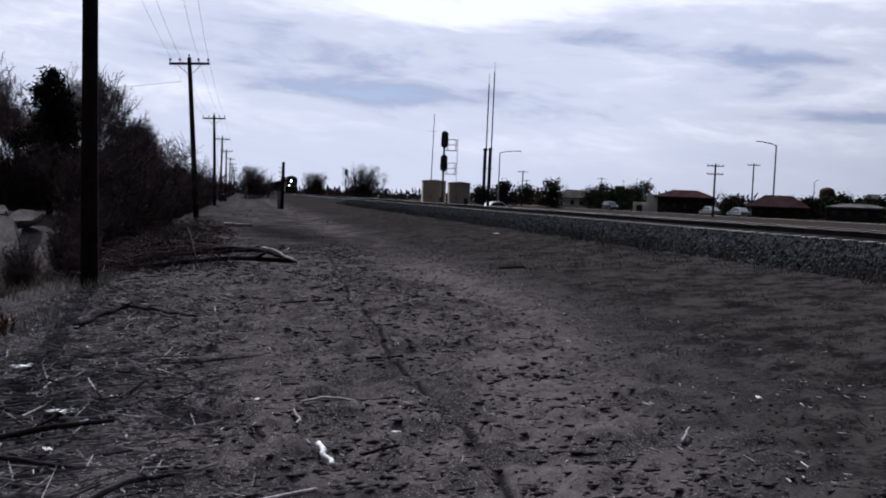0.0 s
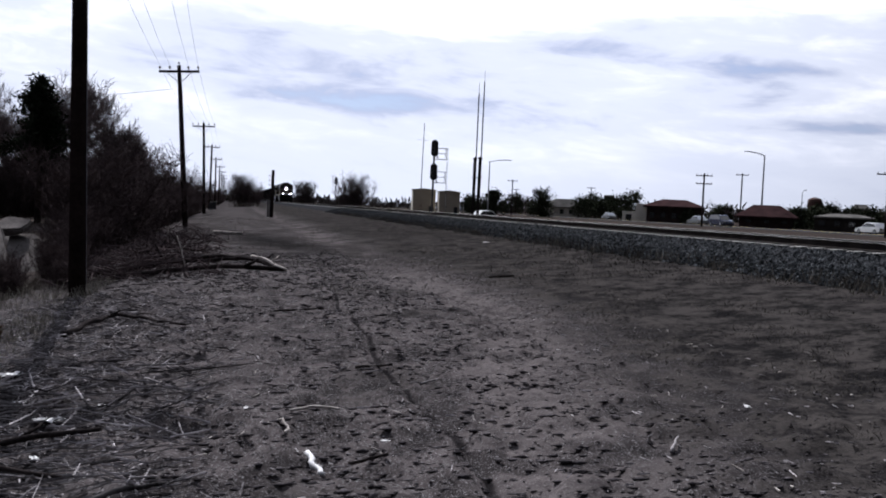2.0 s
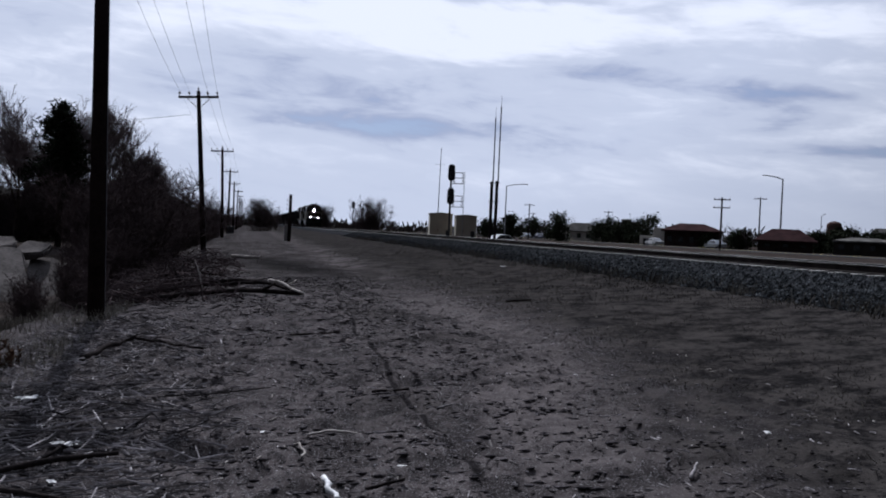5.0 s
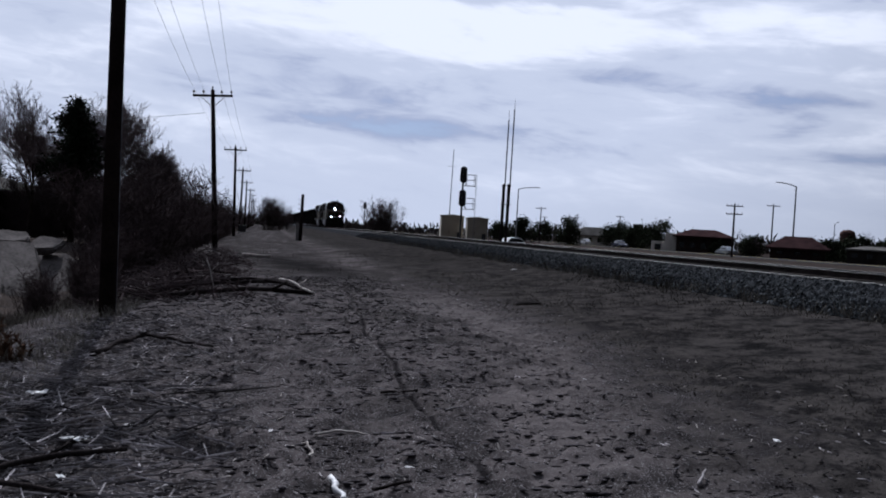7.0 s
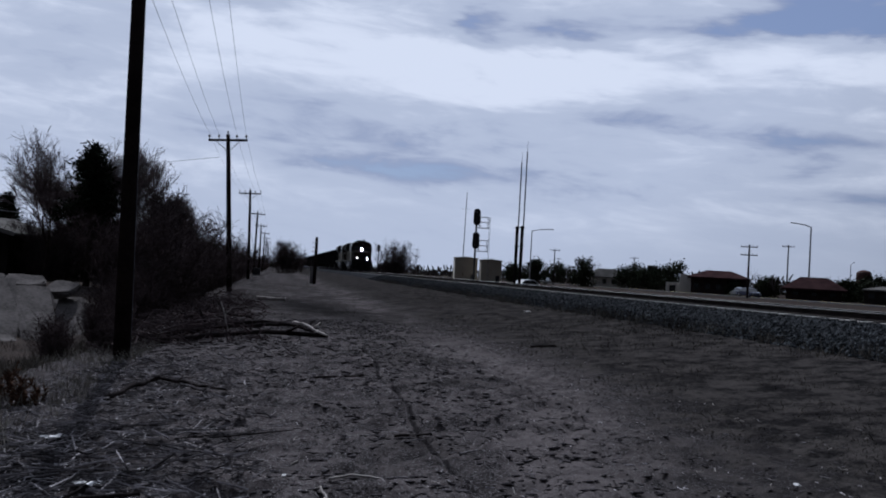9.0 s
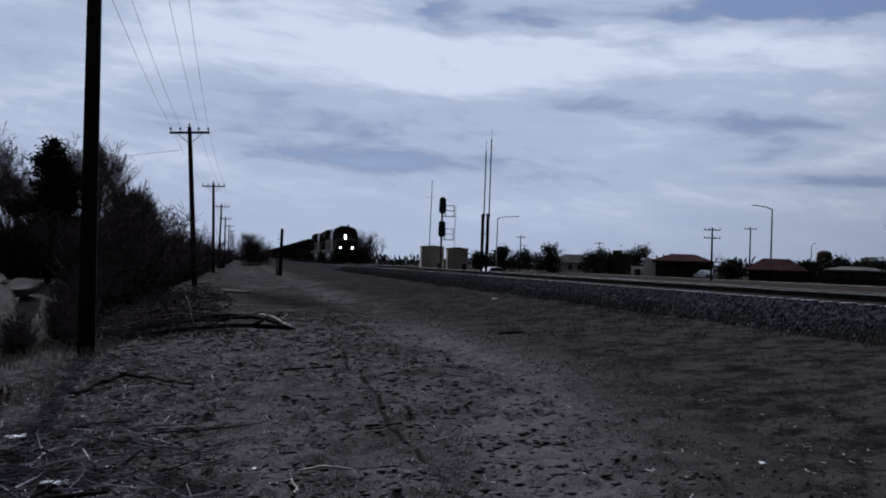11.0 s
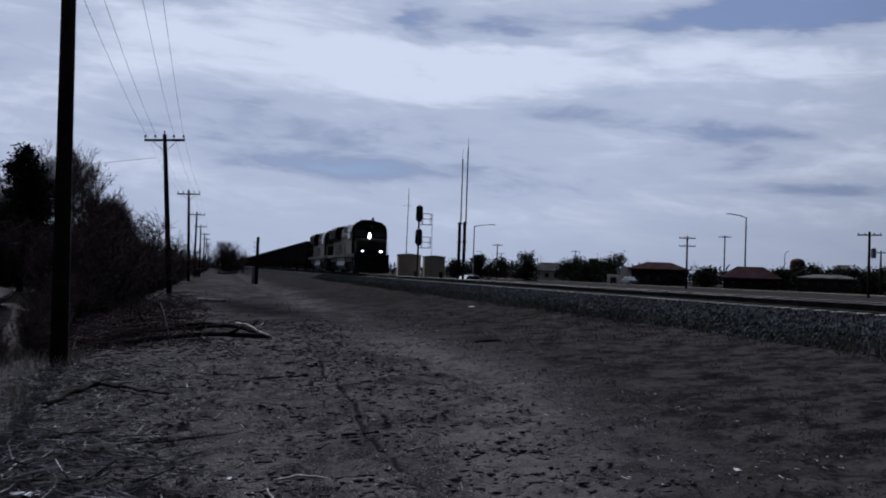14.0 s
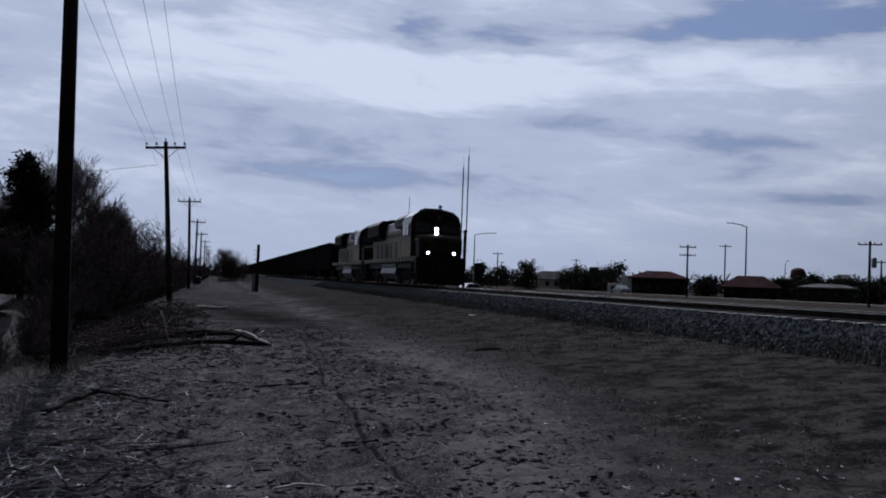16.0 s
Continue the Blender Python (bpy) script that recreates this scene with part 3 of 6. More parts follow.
# ---- the train ----
def truck(parent, y, axles, wheel_r=0.5):
    """A bogie with its side frames and wheels, its middle at y."""
    span = 1.75 * (axles - 1) / 2
    bm = bmesh.new()
    for s in (-1, 1):
        prism(bm, [(y - span - 0.5, 0.42), (y - span - 0.35, 0.78), (y - 0.5, 0.95), (y + 0.5, 0.95), (y + span + 0.35, 0.78), (y + span + 0.5, 0.42), (y + span - 0.3, 0.45), (y + 0.4, 0.3), (y - 0.4, 0.3), (y - span + 0.3, 0.45)], "x", s * 1.12 - 0.08, s * 1.12 + 0.08)
        for i in range(axles):
            yy = y - span + 1.75 * i
            block(bm, s * 1.2 - 0.07, s * 1.2 + 0.07, yy - 0.16, yy + 0.16, 0.36, 0.66, 0.02)
    block(bm, -1.0, 1.0, y - 0.3, y + 0.3, 0.5, 0.95, 0.03)
    fr = part("bogie", bm, M_TRUCK, parent)
    for i in range(axles):
        bm = bmesh.new()
        yy = y - span + 1.75 * i
        rod(bm, (-0.9, yy, wheel_r), (0.9, yy, wheel_r), 0.08)
        for s in (-1, 1):
            rod(bm, (s * 0.70, yy, wheel_r), (s * 0.84, yy, wheel_r), wheel_r, wheel_r - 0.01, 20)
        part("wheelset", bm, M_STEELWHEEL, fr)


def locomotive(front_y, lit, label):
    """A six-axle freight locomotive, its nose towards -y, standing on the rails at z = 0 of its own space."""
    L = 20.6
    loco = thing("locomotive", label, "locomotive", (TRACK_X, front_y, RAIL_Z), group="locomotives of the train")
    bm = bmesh.new()
    block(bm, -1.52, 1.52, 0.9, L - 0.3, 1.42, 1.72, 0.03)
    block(bm, -1.3, 1.3, 1.0, L - 0.5, 1.05, 1.42, 0.03)
    part("frame", bm, M_LOCOBLACK, loco)
    for s in (-1, 1):
        for k in range(16):
            y0 = 1.5 + k * 1.16
            part("sill_marker", block(bmesh.new(), s * 1.53 - 0.012, s * 1.53 + 0.012, y0, y0 + 0.22, 1.50, 1.62), M_YELLOW, loco, "pale reflective sill marker")
    # wide nose
    bm = bmesh.new()
    prism(bm, [(0.95, 1.72), (0.72, 1.9), (0.72, 2.75), (0.95, 2.98), (2.2, 3.08), (2.2, 1.72)], "x", -1.30, 1.30)
    bmesh.ops.bevel(bm, geom=[e for e in bm.edges], offset=0.09, segments=2, affect="EDGES")
    nose = part("nose", bm, M_SHADED_FRONT, loco, "wide nose with its shade painted in")
    bm = bmesh.new()
    block(bm, -0.42, 0.42, 0.695, 0.725, 1.95, 2.78, 0.01)
    part("nose_door", bm, M_LOCOBLACK, nose, "dark panel on the nose")
    bm = bmesh.new()
    prism(bm, [(0.705, 2.30), (0.700, 2.55), (0.73, 2.55), (0.73, 2.30)], "x", -1.27, 1.27)
    part("nose_stripe", bm, M_SHADED_FRONT, nose)
    # cab with rounded shoulders
    bm = bmesh.new()
    prism(bm, [(-1.54, 1.72), (1.54, 1.72), (1.54, 3.78), (1.40, 4.18), (1.05, 4.46), (0.5, 4.58), (-0.5, 4.58), (-1.05, 4.46), (-1.40, 4.18), (-1.54, 3.78)], "y", 2.1, 5.0)
    for v in bm.verts:
        if v.co.y < 2.2 and v.co.z > 3.0:
            v.co.y += (v.co.z - 3.0) * 0.16
    cab = part("cab", bm, M_ORANGE, loco, "dusty tan cab with rounded shoulders")
    # thin sheet over the cab front that carries its painted shade
    bm = bmesh.new()
    prism(bm, [(-1.53, 1.74), (1.53, 1.74), (1.53, 3.77), (1.39, 4.17), (1.04, 4.45), (0.5, 4.57), (-0.5, 4.57), (-1.04, 4.45), (-1.39, 4.17), (-1.53, 3.77)], "y", 2.07, 2.095)
    for v in bm.verts:
        if v.co.z > 3.0:
            v.co.y += (v.co.z - 3.0) * 0.16
    part("cab_front", bm, M_SHADED_FRONT, cab, "cab front with its shade painted in")
    bm = bmesh.new()
    prism(bm, [(-1.57, 3.74), (-1.43, 4.20), (-1.06, 4.49), (-0.5, 4.61), (0.5, 4.61), (1.06, 4.49), (1.43, 4.20), (1.57, 3.74), (1.50, 3.74), (1.38, 4.14), (1.03, 4.42), (0.5, 4.54), (-0.5, 4.54), (-1.03, 4.42), (-1.38, 4.14), (-1.50, 3.74)], "y", 2.26, 5.03)
    part("cab_roof", bm, M_LOCOROOF, cab, "dark cab roof with sunlight painted in as grey")
    for s in (-1, 1):
        bm = bmesh.new()
        x0, x1 = sorted((s * 0.28, s * 1.28))
        block(bm, x0, x1, 2.14, 2.24, 3.22, 3.92, 0.02)
        for v in bm.verts:
            v.co.y += (v.co.z - 3.0) * 0.16 - 0.05
        part("windscreen", bm, M_PANE, cab, "dark windscreen")
        bm = bmesh.new()
        for y0 in (2.75, 3.75):
            block(bm, s * 1.545 - 0.02, s * 1.545 + 0.02, y0, y0 + 0.75, 3.05, 3.75, 0.01)
        part("side_window", bm, M_PANE, cab)
        bm = bmesh.new()
        block(bm, s * 1.6 - 0.03, s * 1.6 + 0.03, 2.55, 2.62, 2.95, 3.6, 0.01)
        part("mirror", bm, M_LOCOBLACK, cab)
        bm = bmesh.new()
        x0, x1 = sorted((s * 0.32, s * 0.92))
        block(bm, x0, x1, 2.20, 2.36, 4.02, 4.26, 0.03)
        part("number_board", bm, M_LOCOBLACK, cab)
    bm = bmesh.new()
    block(bm, -0.22, 0.22, 2.02, 2.30, 3.0, 3.62, 0.05)
    head = part("headlight_housing", bm, M_LOCOBLACK, cab)
    for z in (3.18, 3.44):
        rod_bm = rod(bmesh.new(), (0, 2.03, z), (0, 1.99, z), 0.085, 0.08, 16)
        part("headlight", rod_bm, M_LAMP if lit else M_GLASSY, head, "lit white headlight" if lit else "unlit headlight")
    for s in (-1, 1):
        bm = rod(bmesh.new(), (s * 0.78, 0.95, 1.95), (s * 0.78, 0.66, 1.95), 0.17, 0.17, 12)
        dl = part("ditch_light", bm, M_LOCOBLACK, loco)
        part("lens", rod(bmesh.new(), (s * 0.78, 0.665, 1.95), (s * 0.78, 0.635, 1.95), 0.065, 0.06, 16), M_LAMP if lit else M_GLASSY, dl, "lit ditch light" if lit else "unlit lamp")
    # pilot, plough, steps and coupler
    bm = bmesh.new()
    block(bm, -1.5, 1.5, 0.62, 1.0, 0.75, 1.72, 0.04)
    prism(bm, [(-1.45, 0.12), (1.45, 0.12), (1.5, 0.85), (-1.5, 0.85)], "y", 0.45, 0.62)
    part("pilot_plough", bm, M_LOCOBLACK, loco)
    bm = bmesh.new()
    block(bm, -0.16, 0.16, 0.0, 0.7, 0.72, 1.0, 0.05)
    part("coupler", bm, M_TRUCK, loco)
    for s in (-1, 1):
        for y0 in (1.05, L - 1.5):
            bm = bmesh.new()
            for k in range(4):
                block(bm, s * 1.38 - 0.16, s * 1.38 + 0.16, y0, y0 + 0.7, 0.4 + 0.33 * k, 0.44 + 0.33 * k, 0.005)
            for yy in (y0 - 0.02, y0 + 0.7):
                block(bm, s * 1.38 - 0.16, s * 1.38 + 0.16, yy, yy + 0.03, 0.36, 1.5)
            part("steps", bm, M_LOCOBLACK, loco)
    # long hood: tan body, black upper works
    bm = bmesh.new()
    block(bm, -0.98, 0.98, 5.0, L - 1.2, 1.72, 3.62, 0.05)
    hood = part("long_hood", bm, M_ORANGE, loco, "dusty tan hood with door panels")
    for s in (-1, 1):
        for k in range(15):
            y0 = 5.3 + k * 0.92
            part("hood_door", block(bmesh.new(), s * 0.985 - 0.02, s * 0.985 + 0.02, y0, y0 + 0.84, 1.85, 3.2, 0.012), M_ORANGE, hood)
        bm = bmesh.new()
        block(bm, s * 1.0 - 0.012, s * 1.0 + 0.012, 5.05, L - 1.3, 3.24, 3.42)
        part("hood_stripe", bm, M_LOCOBLACK, hood, "dark stripe along the hood")
    bm = bmesh.new()
    prism(bm, [(-0.98, 3.62), (0.98, 3.62), (0.86, 4.22), (0.5, 4.36), (-0.5, 4.36), (-0.86, 4.22)], "y", 5.02, L - 1.3)
    part("hood_roof", bm, M_LOCOROOF, hood, "dark hood roof with sunlight painted in as grey")
    bm = bmesh.new()
    prism(bm, [(-0.98, 3.1), (-1.5, 3.45), (-1.5, 4.25), (-1.2, 4.52), (1.2, 4.52), (1.5, 4.25), (1.5, 3.45), (0.98, 3.1)], "y", L - 6.6, L - 1.5)
    rad = part("radiator_section", bm, M_LOCOBLACK, hood, "black flared radiator section")
    for s in (-1, 1):
        bm = bmesh.new()
        for k in range(6):
            block(bm, s * 1.51 - 0.02, s * 1.51 + 0.02, L - 6.4, L - 1.7, 3.52 + k * 0.12, 3.58 + k * 0.12)
        part("grille", bm, M_TRUCK, rad)
    bm = bmesh.new()
    prism(bm, [(-0.9, 3.62), (-1.42, 3.7), (-1.45, 4.2), (-1.1, 4.45), (1.1, 4.45), (1.45, 4.2), (1.42, 3.7), (0.9, 3.62)], "y", 5.6, 8.2)
    part("brake_grid_box", bm, M_LOCOBLACK, hood)
    bm = bmesh.new()
    block(bm, -0.4, 0.4, 10.2, 11.5, 4.3, 4.68, 0.05)
    part("exhaust_stack", bm, M_LOCOBLACK, hood)
    for yy in (L - 5.6, L - 4.2, L - 2.8):
        part("cooling_fan", lathe(bmesh.new(), [(0.6, 4.5), (0.62, 4.66), (0.5, 4.68)], 18, (0, yy)), M_GALV, hood)
    # fuel tank, trucks, handrails, horn
    bm = bmesh.new()
    prism(bm, [(-1.35, 1.1), (-1.42, 0.72), (-1.15, 0.34), (1.15, 0.34), (1.42, 0.72), (1.35, 1.1)], "y", 7.4, 13.0)
    part("fuel_tank", bm, M_TANK, loco, "dusty grey fuel tank")
    for s in (-1, 1):
        part("air_reservoir", rod(bmesh.new(), (s * 1.25, 7.5, 1.25), (s * 1.25, 12.6, 1.25), 0.16, 0.16, 12), M_TANK, loco)
    truck(loco, 4.4, 3, 0.53)
    truck(loco, L - 4.4, 3, 0.53)
    for s in (-1, 1):
        bm = bmesh.new()
        rod(bm, (s * 1.48, 5.1, 2.72), (s * 1.48, L - 0.8, 2.72), 0.02, n=5)
        for k in range(9):
            yy = 5.1 + k * 1.83
            rod(bm, (s * 1.48, yy, 1.7), (s * 1.48, yy, 2.72), 0.018, n=5)
        part("handrail", bm, M_LOCOBLACK, loco)
        bm = bmesh.new()
        rod(bm, (s * 1.42, 0.9, 1.0), (s * 1.42, 0.9, 2.7), 0.02, n=5)
        rod(bm, (s * 1.42, 0.9, 2.7), (s * 1.42, 1.9, 2.7), 0.02, n=5)
        part("grab_rail", bm, M_GALV, loco)
    bm = bmesh.new()
    for k, xx in enumerate((-0.2, 0, 0.2)):
        rod(bm, (xx, 9.4, 4.48), (xx, 9.05 - 0.08 * k, 4.50), 0.03, 0.08, 8)
    rod(bm, (-0.2, 9.4, 4.48), (0.2, 9.4, 4.48), 0.03)
    rod(bm, (0, 9.4, 4.3), (0, 9.4, 4.5), 0.03)
    part("horn", bm, M_LOCOBLACK, hood)
    part("cab_beacon", lathe(bmesh.new(), [(0.03, 4.58), (0.03, 4.74), (0.10, 4.76), (0.12, 4.86), (0.06, 4.94)], 10, (0.35, 2.75)), M_LOCOBLACK, cab)
    part("number_lamp", block(bmesh.new(), 0.1, 0.3, 2.20, 2.235, 3.98, 4.22, 0.01), M_TANK, cab, "pale panel over the headlight")
    bm = bmesh.new()
    block(bm, -0.6, 0.6, 3.0, 4.4, 4.56, 4.74, 0.05)
    part("roof_unit", bm, M_LOCOBLACK, cab)
    return loco


def coal_car(front_y):
    """A high-sided coal gondola with ribbed sides and a heaped load."""
    L, W = 16.0, 1.56
    car = thing("coal_car", "dark high-sided coal car heaped with coal", "railway wagon", (TRACK_X, front_y, RAIL_Z), group="coal cars of the train")
    bm = bmesh.new()
    outer = [(-W, 1.1), (-W, 3.78), (-W + 0.09, 3.78), (-W + 0.09, 1.25), (W - 0.09, 1.25), (W - 0.09, 3.78), (W, 3.78), (W, 1.1)]
    prism(bm, outer, "y", 0.5, L - 0.5)
    for y0 in (0.5, L - 0.6):
        block(bm, -W + 0.1, W - 0.1, y0, y0 + 0.1, 1.26, 3.78)
    body = part("body", bm, M_COALCAR, car)
    for s in (-1, 1):
        bm = bmesh.new()
        for k in range(12):
            y0 = 0.62 + k * 1.32
            block(bm, s * W - 0.07 if s < 0 else W + 0.002, -W - 0.002 if s < 0 else W + 0.07, y0, y0 + 0.12, 1.15, 3.72)
        block(bm, s * W - 0.08 if s < 0 else W + 0.003, -W - 0.003 if s < 0 else W + 0.08, 0.45, L - 0.45, 3.70, 3.84)
        part("side_ribs", bm, M_COALCAR, body)
    bm = bmesh.new()
    bmesh.ops.create_grid(bm, x_segments=8, y_segments=30, size=1.0)
    for v in bm.verts:
        edge = (1 - abs(v.co.x) ** 3) * (1 - abs(v.co.y) ** 8)
        z = 3.45 + 0.42 * edge + 0.10 * noise.noise(Vector((v.co.x * 3, v.co.y * 9, 1)))
        v.co = Vector((v.co.x * (W - 0.1), L / 2 + v.co.y * (L / 2 - 0.65), z))
    part("coal_load", bm, M_COAL, car, "heaped black coal", True)
    bm = bmesh.new()
    block(bm, -0.25, 0.25, 0.05, L - 0.05, 0.82, 1.1, 0.02)
    part("centre_sill", bm, M_TRUCK, car)
    truck(car, 2.0, 2, 0.46)
    truck(car, L - 2.0, 2, 0.46)
    return car


TRAIN = []          # each vehicle and its distance behind the train's nose


def build_train():
    y = 0.0
    for lit, label in ((True, "dusty tan and black leading locomotive with lit headlights"), (False, "dusty tan and black second locomotive behind the leader")):
        TRAIN.append((locomotive(252.3 + y, lit, label), y))
        y += 20.6 + 0.3
    first = coal_car(252.3 + y)
    TRAIN.append((first, y))
    for _ in range(34):
        y += 16.25
        TRAIN.append((copy_thing(first, pose(TRACK_X, 252.3 + y, RAIL_Z)), y))


build_train()


# ---- poles and wires ----
LINE_X, POLE_TOP = -3.42, 9.6
LINE_Y = [17.5, 59.5, 104, 146, 192, 238, 284, 330, 376]
LEAN = [-1.0, -3.9, -2.0, 0.5, -0.6, 0.4, 0, 0, 0]      # degrees to the left, negative
FOOT = [0.78, 0.62, 0.45, 0, 0, 0, 0, 0, 0]


def power_pole(y, lean, radius, foot):
    base = ground_z(LINE_X + foot, y) - 0.1
    ob = thing("utility_pole", "tall dark creosoted wooden pole with one crossarm", "utility pole", (LINE_X + foot, y, base), group="poles along the track")
    ob.matrix_basis = pose(LINE_X + foot, y, base, 0, lean, 0)
    h = POLE_TOP - base
    part("post", rod(bmesh.new(), (0, 0, 0), (0, 0, h), radius, radius * 0.68, 14), M_POLE, ob, smooth=True)
    bm = bmesh.new()
    block(bm, -1.2, 1.2, -0.17, -0.06, h - 0.45, h - 0.31, 0.01)
    arm = part("crossarm", bm, M_POLE, ob)
    for s in (-1, 1):
        bm = bmesh.new()
        rod(bm, (s * 0.12, -0.13, h - 1.0), (s * 0.75, -0.13, h - 0.42), 0.022, n=5)
        part("brace", bm, M_GALV, ob)
    for xx in (-1.13, -0.55, 0.55, 1.13):
        bm = lathe(bmesh.new(), [(0.02, h - 0.31), (0.02, h - 0.2), (0.06, h - 0.19), (0.075, h - 0.11), (0.03, h - 0.05)], 8, (xx, -0.11))
        part("insulator", bm, M_GLASSY, arm)
    part("top_pin", lathe(bmesh.new(), [(0.03, h), (0.03, h + 0.1), (0.07, h + 0.12), (0.03, h + 0.22)], 8), M_GLASSY, ob)
    bm = bmesh.new()
    rod(bm, (radius * 0.95, -0.02, 0.1), (radius * 0.75, -0.02, h - 1.2), 0.012, n=4)
    part("ground_wire", bm, M_WIRE, ob)
    return ob


def wire(name, label, a, b, sag, r=0.007):
    a, b = Vector(a), Vector(b)
    pts = []
    for i in range(21):
        t = i / 20
        p = a.lerp(b, t)
        p.z -= 4 * sag * t * (1 - t)
        pts.append(p)
    ob = part_mesh(name, tubes([tuple(p) for p in pts[:-1]], [tuple(p) for p in pts[1:]], r, r, 5), M_WIRE)
    return tagged(ob, label, "wire", "power line wires")


def build_poles():
    for i, y in enumerate(LINE_Y):
        power_pole(y, LEAN[i], 0.155 if i == 0 else 0.175, FOOT[i])
    for i, (y0, y1) in enumerate(zip([-20.0] + LINE_Y, LINE_Y)):
        for xx in (-1.13, -0.55, 0.55, 1.13):
            def top(k, y):
                lean = LEAN[k] if k >= 0 else 0
                return (LINE_X + (FOOT[k] if k >= 0 else 0) + xx + math.sin(radians(lean)) * 9.6, y, POLE_TOP - 0.06)
            wire("power_wire", "thin sagging power line wire between wooden poles", top(i - 1, y0), top(i, y1), 0.35 if i else 0.3)
    wire("service_cable", "thin service cable strung to a house", (LINE_X - 0.5, 59.5, 8.1), (-34, 74, 6.6), 0.5, 0.014)
    for z0, z1 in ((6.0, 5.2), (4.9, 4.2)):
        wire("service_cable", "sagging cable to a house among trees", (-26, 40, z0), (-13.5, 70, z1), 0.5, 0.02)


build_poles()


def stub_pole():
    """The short bare pole standing alone between road and track."""
    x, y, _ = bearing(2.33, 84)
    z = ground_z(x, y) - 0.1
    ob = thing("short_pole", "short dark weathered pole standing alone in dry grass", "pole", (x, y, z))
    part("post", rod(bmesh.new(), (0, 0, 0), (0.02, 0, 4.25), 0.17, 0.13, 12), M_POLE, ob, smooth=True)
    bm = bmesh.new()
    block(bm, -0.42, -0.16, -0.03, 0.03, 0.0, 1.6, 0.01)
    part("marker_board", bm, M_CONCRETE, ob, "pale board leaning on the pole")
    bm = bmesh.new()
    for z0 in (2.9, 3.3, 3.7):
        rod(bm, (-0.3, 0, z0), (-0.1, 0, z0), 0.02, n=5)
        rod(bm, (-0.3, 0, z0), (-0.3, 0, z0 + 0.12), 0.03, n=6)
    part("insulator_pegs", bm, M_GLASSY, ob)


stub_pole()


# ---- signal, equipment boxes and masts ----
def signal_head(parent, z):
    bm = bmesh.new()
    prism(bm, [(0.3 * math.cos(a), z + 0.42 * (1 if math.sin(a) > 0 else -1) + 0.3 * math.sin(a)) for a in np.linspace(-math.pi, math.pi, 17)[:-1] + 0.01], "y", -0.12, -0.05)
    block(bm, -0.2, 0.2, -0.05, 0.3, z - 0.5, z + 0.5, 0.03)
    head = part("signal_head", bm, M_SIGNAL, parent, "black oval signal head")
    for k in (-0.34, 0, 0.34):
        bm = bmesh.new()
        rod(bm, (0, -0.12, z + k), (0, -0.4, z + k - 0.02), 0.12, 0.13, 12)
        part("hood", bm, M_SIGNAL, head)


def railway_signal():
    x, y, _ = bearing(12.1, 79)
    ob = thing("railway_signal", "two-headed railway signal mast with ladder and service platforms", "railway signal", (x, y, 0.6))
    part("mast", rod(bmesh.new(), (0, 0, 0), (0, 0, 6.45), 0.09, 0.075, 12), M_SIGNAL, ob)
    bm = bmesh.new()
    block(bm, -0.3, 0.3, -0.3, 0.3, 0, 0.35, 0.03)
    part("footing", bm, M_CONCRETE, ob)
    for z in (4.0, 6.0):
        signal_head(ob, z)
        bm = bmesh.new()
        block(bm, 0.15, 1.15, 0.05, 0.6, z - 0.92, z - 0.87)
        part("platform", bm, M_GALV, ob)
        bm = bmesh.new()
        for xx in (0.35, 1.1):
            rod(bm, (xx, 0.1, z - 0.9), (xx, 0.1, z + 0.05), 0.02, n=5)
            rod(bm, (xx, 0.58, z - 0.9), (xx, 0.58, z + 0.05), 0.02, n=5)
        for zz in (z - 0.4, z + 0.05):
            rod(bm, (0.35, 0.1, zz), (1.1, 0.1, zz), 0.02, n=5)
            rod(bm, (0.35, 0.58, zz), (1.1, 0.58, zz), 0.02, n=5)
        rod(bm, (0.08, 0.1, z - 0.35), (0.4, 0.1, z - 0.9), 0.02, n=5)
        part("railing", bm, M_GALV, ob)
    bm = bmesh.new()
    for yy in (0.2, 0.55):
        rod(bm, (1.25, yy, 0.1), (1.25, yy, 6.1), 0.014, n=4)
    for k in range(20):
        rod(bm, (1.25, 0.2, 0.4 + 0.3 * k), (1.25, 0.55, 0.4 + 0.3 * k), 0.01, n=4)
    part("ladder", bm, M_GALV, ob)


